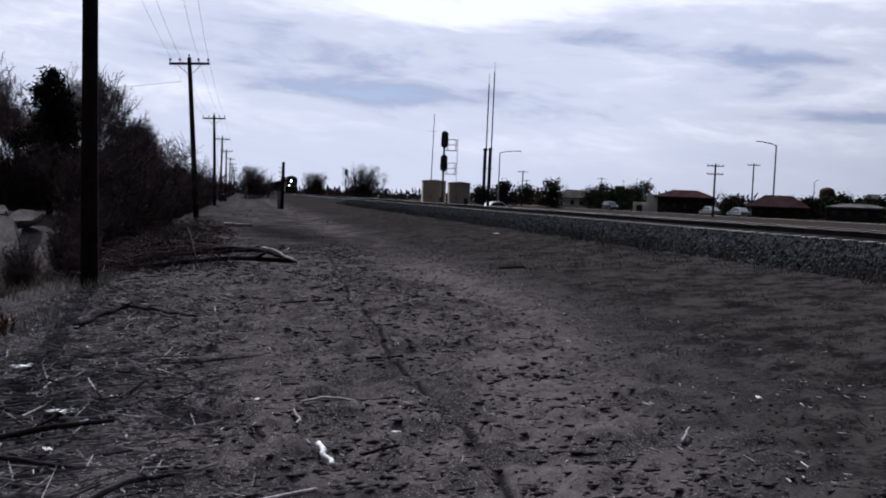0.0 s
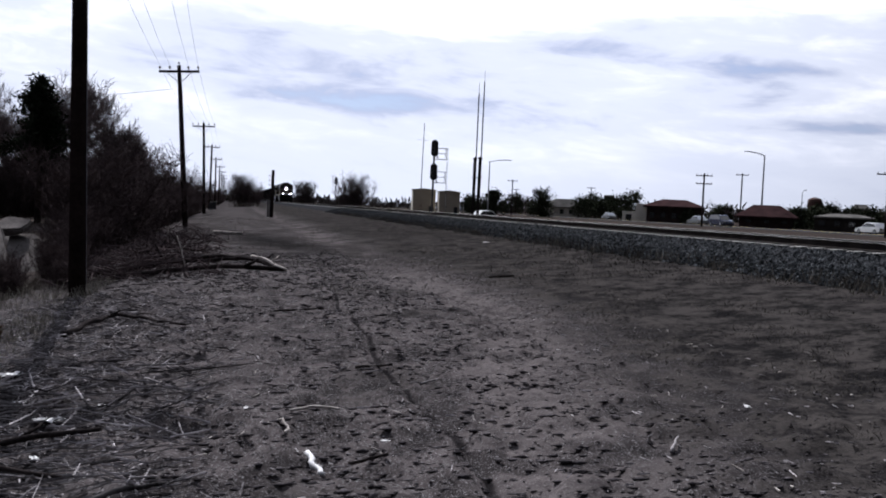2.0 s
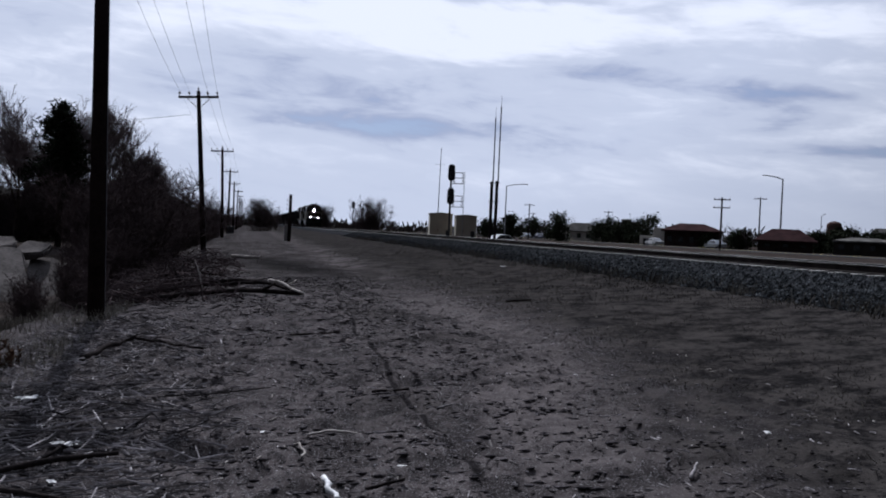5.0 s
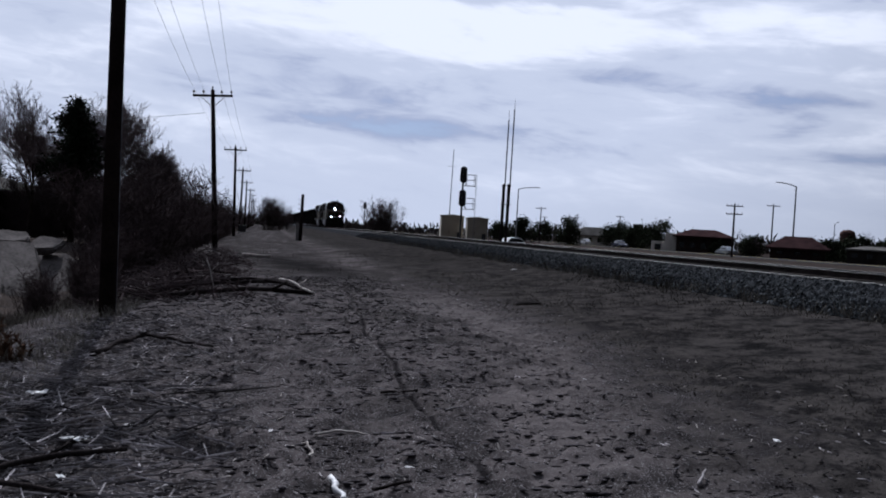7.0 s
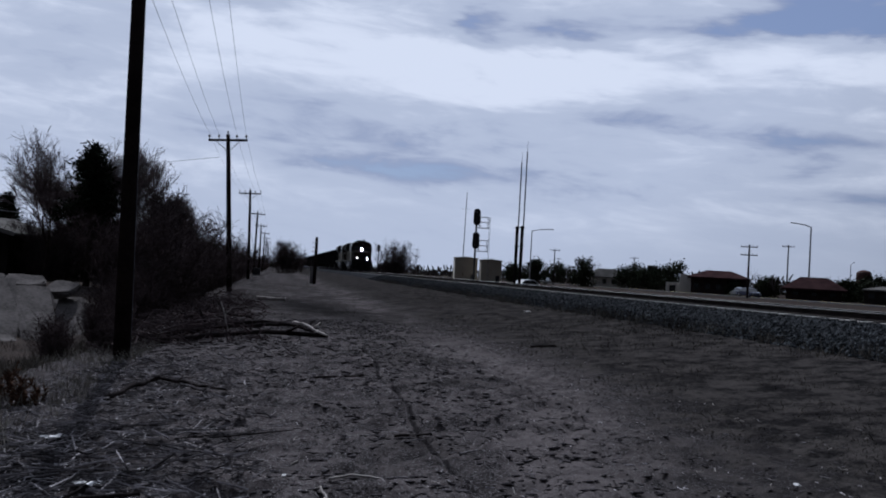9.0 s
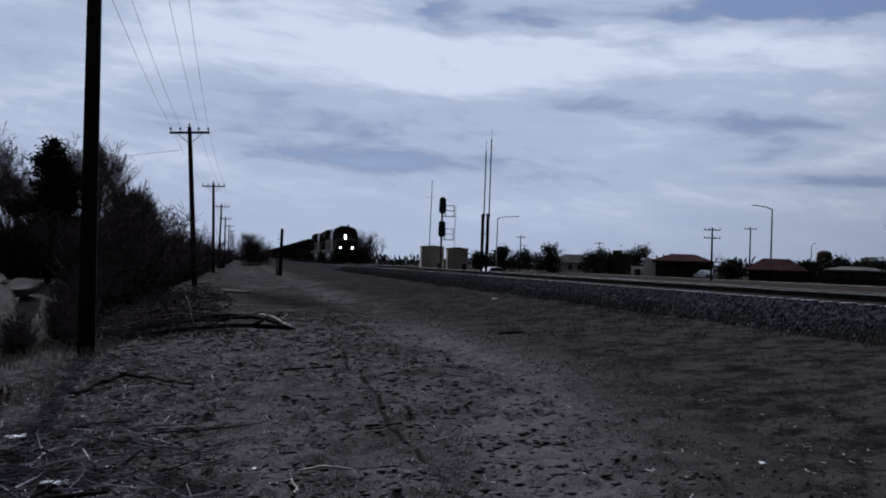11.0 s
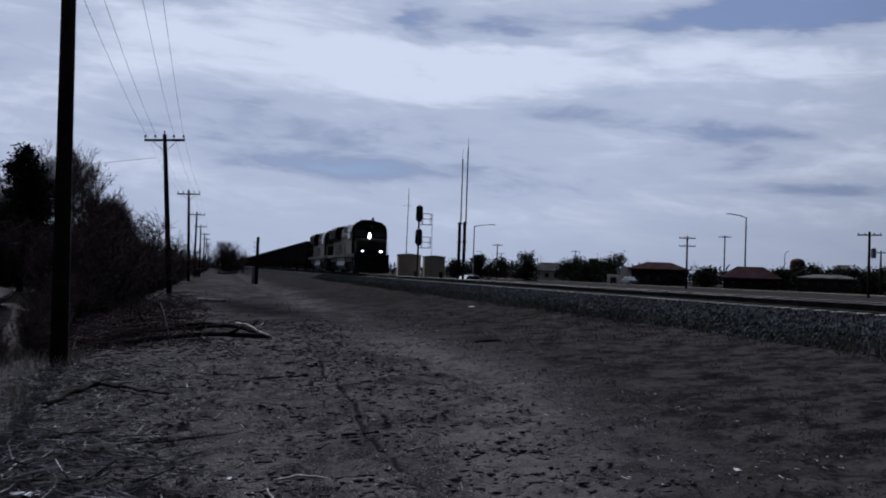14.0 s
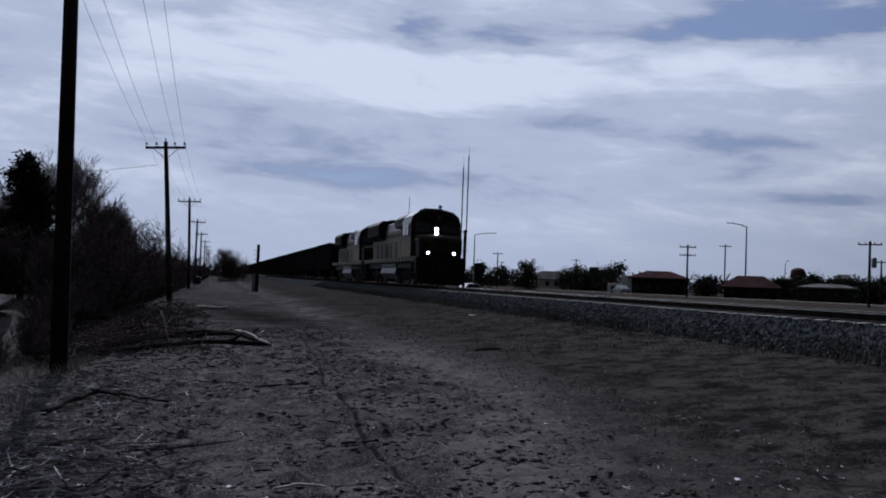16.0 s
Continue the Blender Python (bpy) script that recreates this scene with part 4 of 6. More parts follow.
def equipment_box(deg, dist, w, d, h, rz, label, mast=False):
    x, y, _ = bearing(deg, dist)
    ob = thing("equipment_box", label, "railway cabinet", (x, y, 0.6), rz, group="railway equipment boxes")
    bm = bmesh.new()
    block(bm, -w / 2, w / 2, -d / 2, d / 2, 0.2, h - 0.12, 0.02)
    body = part("body", bm, M_BUNGALOW, ob)
    bm = bmesh.new()
    prism(bm, [(-w / 2 - 0.06, h - 0.13), (w / 2 + 0.06, h - 0.13), (w / 2 + 0.06, h - 0.06), (0, h + 0.05), (-w / 2 - 0.06, h - 0.06)], "y", -d / 2 - 0.06, d / 2 + 0.06)
    part("roof", bm, M_BUNGALOW, ob)
    bm = bmesh.new()
    block(bm, -w / 2 - 0.05, w / 2 + 0.05, -d / 2 - 0.05, d / 2 + 0.05, 0, 0.2, 0.02)
    part("footing", bm, M_CONCRETE, ob)
    bm = bmesh.new()
    block(bm, -0.35, 0.3, -d / 2 - 0.025, -d / 2 + 0.01, 0.3, 1.95, 0.01)
    door = part("door", bm, M_BUNGALOW, body)
    bm = bmesh.new()
    block(bm, -0.32, -0.26, -d / 2 - 0.07, -d / 2 - 0.025, 1.0, 1.2, 0.01)
    part("handle", bm, M_SIGNAL, door)
    bm = bmesh.new()
    block(bm, w * 0.22, w * 0.4, -d / 2 - 0.12, -d / 2 + 0.01, 0.5, 1.1, 0.01)
    part("meter_box", bm, M_SIGNAL, body, "dark meter box")


def build_signal_site():
    railway_signal()
    equipment_box(11.55, 91, 2.2, 2.6, 2.75, -8, "beige steel equipment box with a thin roof aerial beside the track")
    equipment_box(13.1, 88, 1.95, 2.2, 2.6, -8, "beige steel equipment box beside the signal mast")
    x, y, _ = bearing(11.36, 92.5)
    ob = thing("whip_aerial", "tall thin whip aerial rising beside the equipment box", "antenna", (x, y, 0.6))
    part("mast", rod(bmesh.new(), (0, 0, 0), (0.1, 0, 9.3), 0.055, 0.03, 6), M_SIGNAL, ob)
    bm = bmesh.new()
    rod(bm, (-0.45, 0, 7.6), (0.5, 0, 7.6), 0.015, n=4)
    for k in range(4):
        rod(bm, (-0.4 + 0.25 * k, -0.2, 7.6), (-0.4 + 0.25 * k, 0.2, 7.6), 0.012, n=4)
    part("yagi", bm, M_GALV, ob)
    for deg, top, mid, dist in ((14.62, 11.55, 6.05, 80), (14.93, 12.4, 6.05, 79)):
        x, y, _ = bearing(deg, dist)
        ob = thing("antenna_mast", "tall slim steel antenna mast with a thicker lower tube", "antenna", (x, y, 0.6), group="twin antenna masts")
        part("lower_tube", rod(bmesh.new(), (0, 0, 0), (0, 0, mid - 0.6), 0.13, 0.12, 10), M_RAIL, ob)
        part("upper_tube", rod(bmesh.new(), (0.1, 0, mid - 4.0), (0.1, 0, top - 0.6), 0.06, 0.05, 8), M_RAIL, ob)
        part("tip", rod(bmesh.new(), (0.1, 0, top - 0.6), (0.1, 0, top + 0.3), 0.02, 0.012, 5), M_GALV, ob)
        for z in (mid - 0.8, mid - 2.4):
            part("clamp", block(bmesh.new(), -0.16, 0.2, -0.1, 0.1, z, z + 0.12, 0.01), M_SIGNAL, ob)


build_signal_site()


def small_signal():
    x, y, _ = bearing(6.15, 190)
    ob = thing("far_signal", "single-headed signal mast far along the track", "railway signal", (x, y, 0.6))
    part("mast", rod(bmesh.new(), (0, 0, 0), (0, 0, 5.8), 0.1, 0.08, 8), M_SIGNAL, ob)
    signal_head(ob, 5.5)
    bm = bmesh.new()
    for yy in (0.1, 0.5):
        rod(bm, (0.8, yy, 0.1), (0.5, yy, 5.2), 0.02, n=4)
    part("ladder", bm, M_GALV, ob)


small_signal()

# ---- the road beyond the track ----
def build_road():
    bm = bmesh.new()
    prism(bm, [(69, 0.3), (69, 0.665), (74.5, 0.73), (80, 0.665), (80, 0.3)], "y", -300, 1500)
    tagged(part("road", bm, M_ASPHALT), "grey two-lane asphalt road parallel to the track", "road", kind="structure")
    bm = bmesh.new()
    for xx in (74.35, 74.55):
        prism(bm, [(xx, 0.70), (xx + 0.1, 0.70), (xx + 0.1, 0.736), (xx, 0.736)], "y", -300, 800)
    tagged(part("road_line", bm, M_LINE), "double yellow centre line on the asphalt road", "road marking", kind="structure")


build_road()


def clear_of_road(deg, dist):
    """A distance at this bearing that keeps off the road, and how much further it is than the one given."""
    side = dist * math.sin(radians(deg))
    far = dist * max(1.0, 91.0 / side) if side > 63 else dist
    return far, far / dist


def street_lamp(deg, dist, h, arm, label):
    dist, k = clear_of_road(deg, dist)
    h, arm = h * k, arm * k
    x, y, _ = bearing(deg, dist)
    ob = thing("street_lamp", label, "street lamp", (x, y, 0.6), group="street lamps on the road")
    part("post", rod(bmesh.new(), (0, 0, 0), (0, 0, h), 0.014 * h, 0.009 * h, 8), M_GALV, ob)
    bm = bmesh.new()
    pts = [(0, 0, h - 0.1), (arm * 0.4, 0, h + 0.25), (arm, 0, h + 0.45)]
    for a, b in zip(pts, pts[1:]):
        rod(bm, a, b, 0.007 * h, n=6)
    part("arm", bm, M_GALV, ob)
    bm = bmesh.new()
    x0, x1 = sorted((arm * 0.93, arm * 1.3))
    block(bm, x0, x1, -0.14, 0.14, h + 0.37, h + 0.52, 0.04)
    part("lamp_head", bm, M_GALV, ob)


def far_pole(deg, dist, h, arms, label, box=False):
    dist, k = clear_of_road(deg, dist)
    h = (h + 1.1) * k - 1.1
    x, y, _ = bearing(deg, dist)
    ob = thing("utility_pole", label, "utility pole", (x, y, 0.5), -deg, group="poles beyond the road")
    part("post", rod(bmesh.new(), (0, 0, 0), (0, 0, h), 0.15, 0.11, 8), M_POLE, ob)
    for k in range(arms):
        bm = bmesh.new()
        block(bm, -1.1, 1.1, -0.16, -0.06, h - 0.4 - 1.1 * k, h - 0.27 - 1.1 * k)
        arm = part("crossarm", bm, M_POLE, ob)
        for xx in (-1.0, -0.4, 0.4, 1.0):
            part("insulator", rod(bmesh.new(), (xx, -0.11, h - 0.27 - 1.1 * k), (xx, -0.11, h - 0.1 - 1.1 * k), 0.05, n=6), M_GLASSY, arm)
    if box:
        part("transformer", lathe(bmesh.new(), [(0.2, h - 2.6), (0.24, h - 2.5), (0.24, h - 1.7), (0.15, h - 1.6)], 10, (0.4, 0)), M_GALV, ob)


def hip_building(deg, dist, w, d, wall_h, top, rz, wall, roof, label, eave=0.6, windows=5, flat=0.45):
    """A low hip-roofed building with a row of windows, its front towards the track."""
    dist, k = clear_of_road(deg, dist)
    w, d, wall_h, top = w * k, d * k, (wall_h - 1.1) * k + 1.1, (top - 1.1) * k + 1.1
    x, y, _ = bearing(deg, dist)
    ob = thing("building", label, "building", (x, y, 0.5), rz)
    bm = bmesh.new()
    t = 0.3
    block(bm, -w / 2, w / 2, -d / 2, -d / 2 + t, 0, wall_h)
    block(bm, -w / 2, w / 2, d / 2 - t, d / 2, 0, wall_h)
    block(bm, -w / 2, -w / 2 + t, -d / 2 + t, d / 2 - t, 0, wall_h)
    block(bm, w / 2 - t, w / 2, -d / 2 + t, d / 2 - t, 0, wall_h)
    walls = part("wall", bm, wall, ob)
    bm = bmesh.new()
    e, k = eave, flat
    lo = [bm.verts.new(p) for p in ((-w / 2 - e, -d / 2 - e, wall_h), (w / 2 + e, -d / 2 - e, wall_h), (w / 2 + e, d / 2 + e, wall_h), (-w / 2 - e, d / 2 + e, wall_h))]
    mid = [bm.verts.new(v.co + Vector((0, 0, 0.25))) for v in lo]
    hi = [bm.verts.new((sx * w / 2 * k, sy * d / 2 * k * 0.6, top)) for sx, sy in ((-1, -1), (1, -1), (1, 1), (-1, 1))]
    bm.faces.new(lo[::-1])
    bm.faces.new(hi)
    for a, b in ((lo, mid), (mid, hi)):
        for i in range(4):
            bm.faces.new((a[i], a[(i + 1) % 4], b[(i + 1) % 4], b[i]))
    part("roof", bm, roof, ob)
    for i in range(windows):
        cx = -w / 2 + w * (i + 0.5) / windows
        bm = bmesh.new()
        block(bm, cx - 0.55, cx + 0.55, -d / 2 - 0.06, -d / 2 + 0.02, 0.9, min(2.2, wall_h - 0.3), 0.01)
        win = part("window", bm, M_DARKWALL, walls)
        bm = bmesh.new()
        block(bm, cx - 0.45, cx + 0.45, -d / 2 - 0.075, -d / 2 - 0.058, 1.0, min(2.1, wall_h - 0.4))
        part("pane", bm, M_PANE, win)
    return ob


def water_tower():
    x, y, _ = bearing(34.6, 320)
    ob = thing("water_tank", "brown cylindrical water tank with a domed top", "water tank", (x, y, 0.5))
    part("tank", lathe(bmesh.new(), [(2.3, 0), (2.3, 8.3), (2.1, 9.0), (1.4, 9.5), (0.3, 9.75)], 24), M_RUST, ob, smooth=False)
    bm = bmesh.new()
    for k in range(3):
        lathe(bm, [(2.3, 2.4 + 2.2 * k), (2.38, 2.42 + 2.2 * k), (2.38, 2.52 + 2.2 * k), (2.3, 2.54 + 2.2 * k)], 24)
    part("hoops", bm, M_RUST, ob)


def build_far_side():
    street_lamp(15.54, 185, 10.6, 3.4, "tall galvanised street lamp with a long arm")
    street_lamp(31.72, 172, 12.7, -3.0, "tall galvanised street lamp leaning its arm over the road")
    street_lamp(33.9, 190, 7.0, 0.6, "slim far street lamp near the water tank")
    far_pole(28.4, 132, 7.4, 2, "wooden utility pole with two crossarms beyond the road")
    far_pole(30.55, 142, 7.6, 1, "wooden utility pole with one crossarm beyond the road")
    far_pole(38.35, 100, 6.6, 1, "wooden utility pole with a wide crossarm beyond the road", True)
    far_pole(38.95, 150, 6.6, 1, "far wooden utility pole beyond the road")
    far_pole(17.0, 205, 8.0, 1, "far wooden utility pole among trees")
    far_pole(17.25, 260, 7.0, 1, "far wooden utility pole among bare trees")
    far_pole(21.8, 212, 7.0, 1, "far wooden utility pole above evergreens", True)
    hip_building(26.75, 170, 9.2, 9, 2.9, 4.35, -26, M_BRICK, M_ROOF, "low brick building with a maroon hip roof", 0.8, 5)
    x, y, _ = bearing(24.95, 206)
    ob = thing("annex", "cream stucco wall block beside the brick building", "building", (x, y, 0.5), -26)
    bm = bmesh.new()
    block(bm, -1.5, 1.5, -2, 2, 0, 3.9, 0.03)
    block(bm, -4.3, -1.5, -1.6, 1.6, 0, 2.1, 0.03)
    wall = part("wall", bm, M_STUCCO, ob)
    bm = bmesh.new()
    block(bm, -3.6, -2.3, -1.66, -1.58, 0.1, 1.5, 0.01)
    part("opening", bm, M_PANE, wall)
    hip_building(32.0, 142, 7.2, 7, 1.7, 3.55, -31, M_BRICK, M_ROOF, "low pavilion with a broad red-brown hip roof", 0.8, 3, 0.5)
    hip_building(20.2, 230, 9, 7, 2.4, 4.6, -10, M_STUCCO, M_GREYROOF, "pale bungalow with a grey roof among evergreens", 0.5, 4)
    hip_building(22.9, 240, 2.4, 2.4, 5.8, 6.2, -20, M_DARKWALL, M_GREYROOF, "narrow dark tower block among trees", 0.1, 1, 0.9)
    hip_building(37.0, 200, 3, 4, 4.2, 5.4, -35, M_DARKWALL, M_GREYROOF, "narrow dark shed beyond the trees", 0.2, 1, 0.7)
    hip_building(36.2, 165, 9, 6, 2.2, 3.0, -35, M_DARKWALL, M_GREYROOF, "long low dark shed beyond the road", 0.3, 4)
    water_tower()


build_far_side()


# ---- cars ----
def make_car(name, label, category, paint, suv, at, rz):
    """A car with its nose towards +y of its own space."""
    L, W, H = (4.7, 1.85, 1.72) if suv else (4.7, 1.82, 1.45)
    ob = thing(name, label, category, at, rz)
    bm = bmesh.new()
    z1 = H * 0.58
    prism(bm, [(-L / 2, 0.35), (-L / 2, z1 - 0.05), (-L / 2 + 0.15, z1), (L / 2 - 1.1, z1), (L / 2 - 0.2, z1 - 0.16), (L / 2, z1 - 0.4), (L / 2, 0.32), (L / 2 - 0.3, 0.22), (-L / 2 + 0.3, 0.24)], "x", -W / 2, W / 2)
    bmesh.ops.bevel(bm, geom=list(bm.edges), offset=0.06, segments=2, affect="EDGES")
    body = part("body", bm, paint, ob)
    tail = -L / 2 + (0.12 if suv else 0.75)
    bm = bmesh.new()
    prism(bm, [(tail, z1 - 0.03), (tail + (0.25 if suv else 0.6), H - 0.06), (0.25, H), (0.55, H - 0.05), (1.25, z1 - 0.03)], "x", -W / 2 + 0.1, W / 2 - 0.1)
    for v in bm.verts:
        if v.co.z > z1 + 0.2:
            v.co.x *= 0.86
    part("roof", bm, paint, ob)
    bm = bmesh.new()
    prism(bm, [(tail + 0.12, z1 + 0.05), (tail + (0.34 if suv else 0.66), H - 0.14), (0.28, H - 0.1), (0.50, H - 0.14), (1.08, z1 + 0.05)], "x", -W / 2 + 0.085, W / 2 - 0.085)
    for v in bm.verts:
        if v.co.z > z1 + 0.2:
            v.co.x *= 0.875
    part("side_windows", bm, M_PANE, ob)
    bm = bmesh.new()
    prism(bm, [(0.56, H - 0.08), (1.27, z1 + 0.02), (1.24, z1 - 0.0), (0.53, H - 0.1)], "x", -W / 2 + 0.24, W / 2 - 0.24)
    part("windscreen", bm, M_PANE, ob)
    for sx in (-1, 1):
        for yy in (-L / 2 + 0.9, L / 2 - 0.9):
            bm = bmesh.new()
            rod(bm, (sx * (W / 2 - 0.2), yy, 0.33), (sx * (W / 2 + 0.01), yy, 0.33), 0.33, 0.32, 18)
            wheel = part("wheel", bm, M_TYRE, ob)
            part("rim", rod(bmesh.new(), (sx * (W / 2), yy, 0.33), (sx * (W / 2 + 0.02), yy, 0.33), 0.2, 0.19, 12), M_GALV, wheel)
        bm = bmesh.new()
        block(bm, sx * W * 0.36 - 0.16, sx * W * 0.36 + 0.16, L / 2 - 0.06, L / 2 + 0.012, z1 - 0.42, z1 - 0.27, 0.02)
        part("headlight", bm, M_GALV, ob)
        bm = bmesh.new()
        block(bm, sx * W * 0.38 - 0.14, sx * W * 0.38 + 0.14, -L / 2 - 0.012, -L / 2 + 0.05, z1 - 0.3, z1 - 0.12, 0.02)
        part("tail_light", bm, M_ROOF, ob)
    return ob


ROAD_Z = 0.70
CARS = {
    "dark": make_car("car", "dark blue car driving along the road", "car", M_DARKCAR, True, (72, 175, ROAD_Z), 180),
    "silver": make_car("car", "silver car driving away along the road", "car", M_SILVERCAR, False, (77, 137, ROAD_Z), 0),
    "white": make_car("car", "white car driving away along the road", "car", M_WHITECAR, False, (77, 54, ROAD_Z), 0),
    "grey": make_car("car", "dark car driving towards the crossing", "car", M_DARKCAR, False, (72, 337, ROAD_Z), 180),
    "slow": make_car("car", "pale silver car waiting and then creeping along the road", "car", M_SILVERCAR, False, (77, 143, ROAD_Z), 0),
}
x, y, _ = bearing(15.45, 118)
make_car("car", "white car parked on the verge beyond the track", "car", M_WHITECAR, False, (x, y, 0.06), -70)


# ---- trees and brush ----
def grow(rng, base, direction, length, radius, depth, out, spread_deg=32, up=0.12, kids=(2, 4)):
    """Limbs split again and again; out gathers (from, to, r0, r1)."""
    p, d = np.array(base, float), np.array(direction, float)
    steps = 3 if depth > 1 else 2
    for i in range(steps):
        q = p + d * length / steps
        r = radius * (1 - 0.35 * (i + 1) / steps)
        out.append((p, q, radius * (1 - 0.35 * i / steps), r))
        p = q
        d = d + rng.normal(0, 0.10, 3) + np.array([0, 0, up * 0.4])
        d /= np.linalg.norm(d)
        if depth > 0 and i:
            for _ in range(rng.integers(*kids)):
                a = rng.normal(0, 1, 3)
                a -= a.dot(d) * d
                a /= np.linalg.norm(a)
                s = radians(spread_deg * rng.uniform(0.6, 1.35))
                e = d * math.cos(s) + a * math.sin(s) + np.array([0, 0, up])
                grow(rng, p, e / np.linalg.norm(e), length * rng.uniform(0.55, 0.82), max(r * 0.55, 0.006), depth - 1, out, spread_deg, up, kids)


def bare_tree(at, h, seed, label, depth=4, lean=(0, 0), thick=0.03, name="tree", kids=(2, 4), spread_deg=32):
    rng = np.random.default_rng(seed)
    ob = thing(name, label, "tree", at)
    segs = []
    grow(rng, (0, 0, -0.2), (lean[0], lean[1], 1), h * 0.42, h * thick, depth, segs, spread_deg, 0.10, kids)
    thick_s = [s for s in segs if s[2] > 0.035]
    thin = [s for s in segs if s[2] <= 0.035]
    part_mesh("trunk", tubes([s[0] for s in thick_s], [s[1] for s in thick_s], [s[2] for s in thick_s], [s[3] for s in thick_s], 6), M_BARK, ob)
    if thin:
        # short end twigs thicken the outline
        for a, b, r0, r1 in list(thin):
            for _ in range(2 if depth > 4 else 1):
                d = (b - a) / (np.linalg.norm(b - a) + 1e-6) + rng.normal(0, 0.55, 3)
                q = a + (b - a) * rng.uniform(0.2, 1.0)
                thin.append((q, q + d * rng.uniform(0.12, 0.32), 0.010, 0.006))
        part_mesh("crown", tubes([s[0] for s in thin], [s[1] for s in thin], [max(s[2], 0.009) for s in thin], [max(s[3] * 0.8, 0.006) for s in thin], 3), M_TREETWIG, ob, "bare twigs")
    return ob


def conifer(at, h, seed, label):
    rng = np.random.default_rng(seed)
    ob = thing("pine_tree", label, "tree", at)
    part("trunk", rod(bmesh.new(), (0, 0, -0.2), (0.1, 0, h * 0.97), 0.20, 0.03, 10), M_BARK, ob, smooth=True)
    c, u, v, p0, p1 = [], [], [], [], []
    for i in range(96):
        k = rng.uniform(0.40, 0.99)
        k = round(k * 13) / 13 + rng.normal(0, 0.012)
        z = h * min(k, 0.99)
        reach = 0.30 * h * max(1 - k, 0.01) ** 0.55 * rng.uniform(0.3, 1.15) + 0.15
        a = rng.uniform(0, 6.283)
        tip = np.array([math.cos(a) * reach, math.sin(a) * reach, z + reach * rng.uniform(-0.25, 0.25)])
        root = np.array([0, 0, z])
        p0.append(root), p1.append(tip)
        for _ in range(int(30 + 26 * reach)):
            t = rng.uniform(0.25, 1.05)
            q = root + (tip - root) * t + rng.normal(0, 0.10 + 0.12 * t, 3)
            d = rng.normal(0, 1, 3) + (tip - root) / (reach + 0.1) * 0.7
            d /= np.linalg.norm(d)
            w = np.cross(d, rng.normal(0, 1, 3))
            w /= np.linalg.norm(w) + 1e-6
            c.append(q), u.append(w * 0.05), v.append(d * rng.uniform(0.10, 0.22))
    part_mesh("limbs", tubes(p0, p1, 0.035, 0.012, 4), M_BARK, ob)
    part_mesh("needles", cards(c, u, v), M_NEEDLE, ob, "dark needle sprays")
    return ob


def evergreen(at, h, w, seed, label):
    """A dense far evergreen: trunk and a crown of leaf clumps."""
    rng = np.random.default_rng(seed)
    ob = thing("evergreen_tree", label, "tree", at)
    part("trunk", rod(bmesh.new(), (0, 0, -0.2), (0, 0, h * 0.6), 0.16, 0.06, 7), M_BARK, ob)
    c, u, v = [], [], []
    for _ in range(34):
        k = rng.uniform(0.08, 0.98)
        wide = w / 2 * (1 - abs(k - 0.4) ** 1.5 * 1.2) * rng.uniform(0.4, 1)
        a = rng.uniform(0, 6.283)
        centre = np.array([math.cos(a) * wide, math.sin(a) * wide, h * k])
        for _ in range(60):
            d = rng.normal(0, 1, 3)
            d /= np.linalg.norm(d)
            e = np.cross(d, rng.normal(0, 1, 3))
            e /= np.linalg.norm(e) + 1e-6
            c.append(centre + rng.normal(0, 0.13 * w, 3) * (1, 1, 0.8)), u.append(e * 0.13), v.append(d * 0.22)
    c = np.array(c)
    c[:, 2] = np.maximum(c[:, 2], 0.15)
    part_mesh("crown", cards(c, u, v), M_EVERGREEN, ob, "dense dark foliage")
    return ob


def shrub(at, h, w, seed, label, stems=26, twigs=9, mat_=None):
    """A leafless many-stemmed thicket bush."""
    rng = np.random.default_rng(seed)
    ob = thing("bare_shrub", label, "shrub", at, group="leafless brush along the ditch")
    p0, p1, r0, r1 = [], [], [], []
    for _ in range(stems):
        p = np.array([rng.normal(0, w * 0.22), rng.normal(0, w * 0.22), -0.15])
        d = np.array([rng.normal(0, 0.28), rng.normal(0, 0.28), 1.0])
        hh = h * rng.uniform(0.55, 1.05)
        n = 5
        r = 0.0075 * h if h < 2 else 0.028
        for k in range(n):
            q = p + d / np.linalg.norm(d) * hh / n
            p0.append(p), p1.append(q), r0.append(r), r1.append(r * 0.75)
            r *= 0.75
            if k:
                for _ in range(twigs):
                    t = rng.uniform(0, 1)
                    b = p + (q - p) * t
                    e = np.array([rng.normal(0, 0.7), rng.normal(0, 0.7), rng.uniform(0.2, 1.1)])
                    e *= hh * rng.uniform(0.07, 0.22) / np.linalg.norm(e)
                    p0.append(b), p1.append(b + e), r0.append(0.011), r1.append(0.005)
                    f = np.array([rng.normal(0, 0.7), rng.normal(0, 0.7), rng.uniform(0.2, 1.1)]) * np.linalg.norm(e) * 0.5
                    p0.append(b + e * 0.6), p1.append(b + e * 0.6 + f), r0.append(0.007), r1.append(0.004)
            p = q
            d = d + np.array([rng.normal(0, 0.22), rng.normal(0, 0.22), 0.1])
    p0, p1, r0, r1 = (np.array(q) for q in (p0, p1, r0, r1))
    big = r0 > 0.0112
    part_mesh("stem_tangle", tubes(p0[big], p1[big], r0[big], r1[big], 4), M_BARK, ob, "tangled bare stems")["kind"] = "stuff"
    part_mesh("twig_tangle", tubes(p0[~big], p1[~big], r0[~big] * 1.25, r1[~big] * 1.25, 3), mat_ or M_TWIG, ob, "fine bare twigs")["kind"] = "stuff"
    return ob


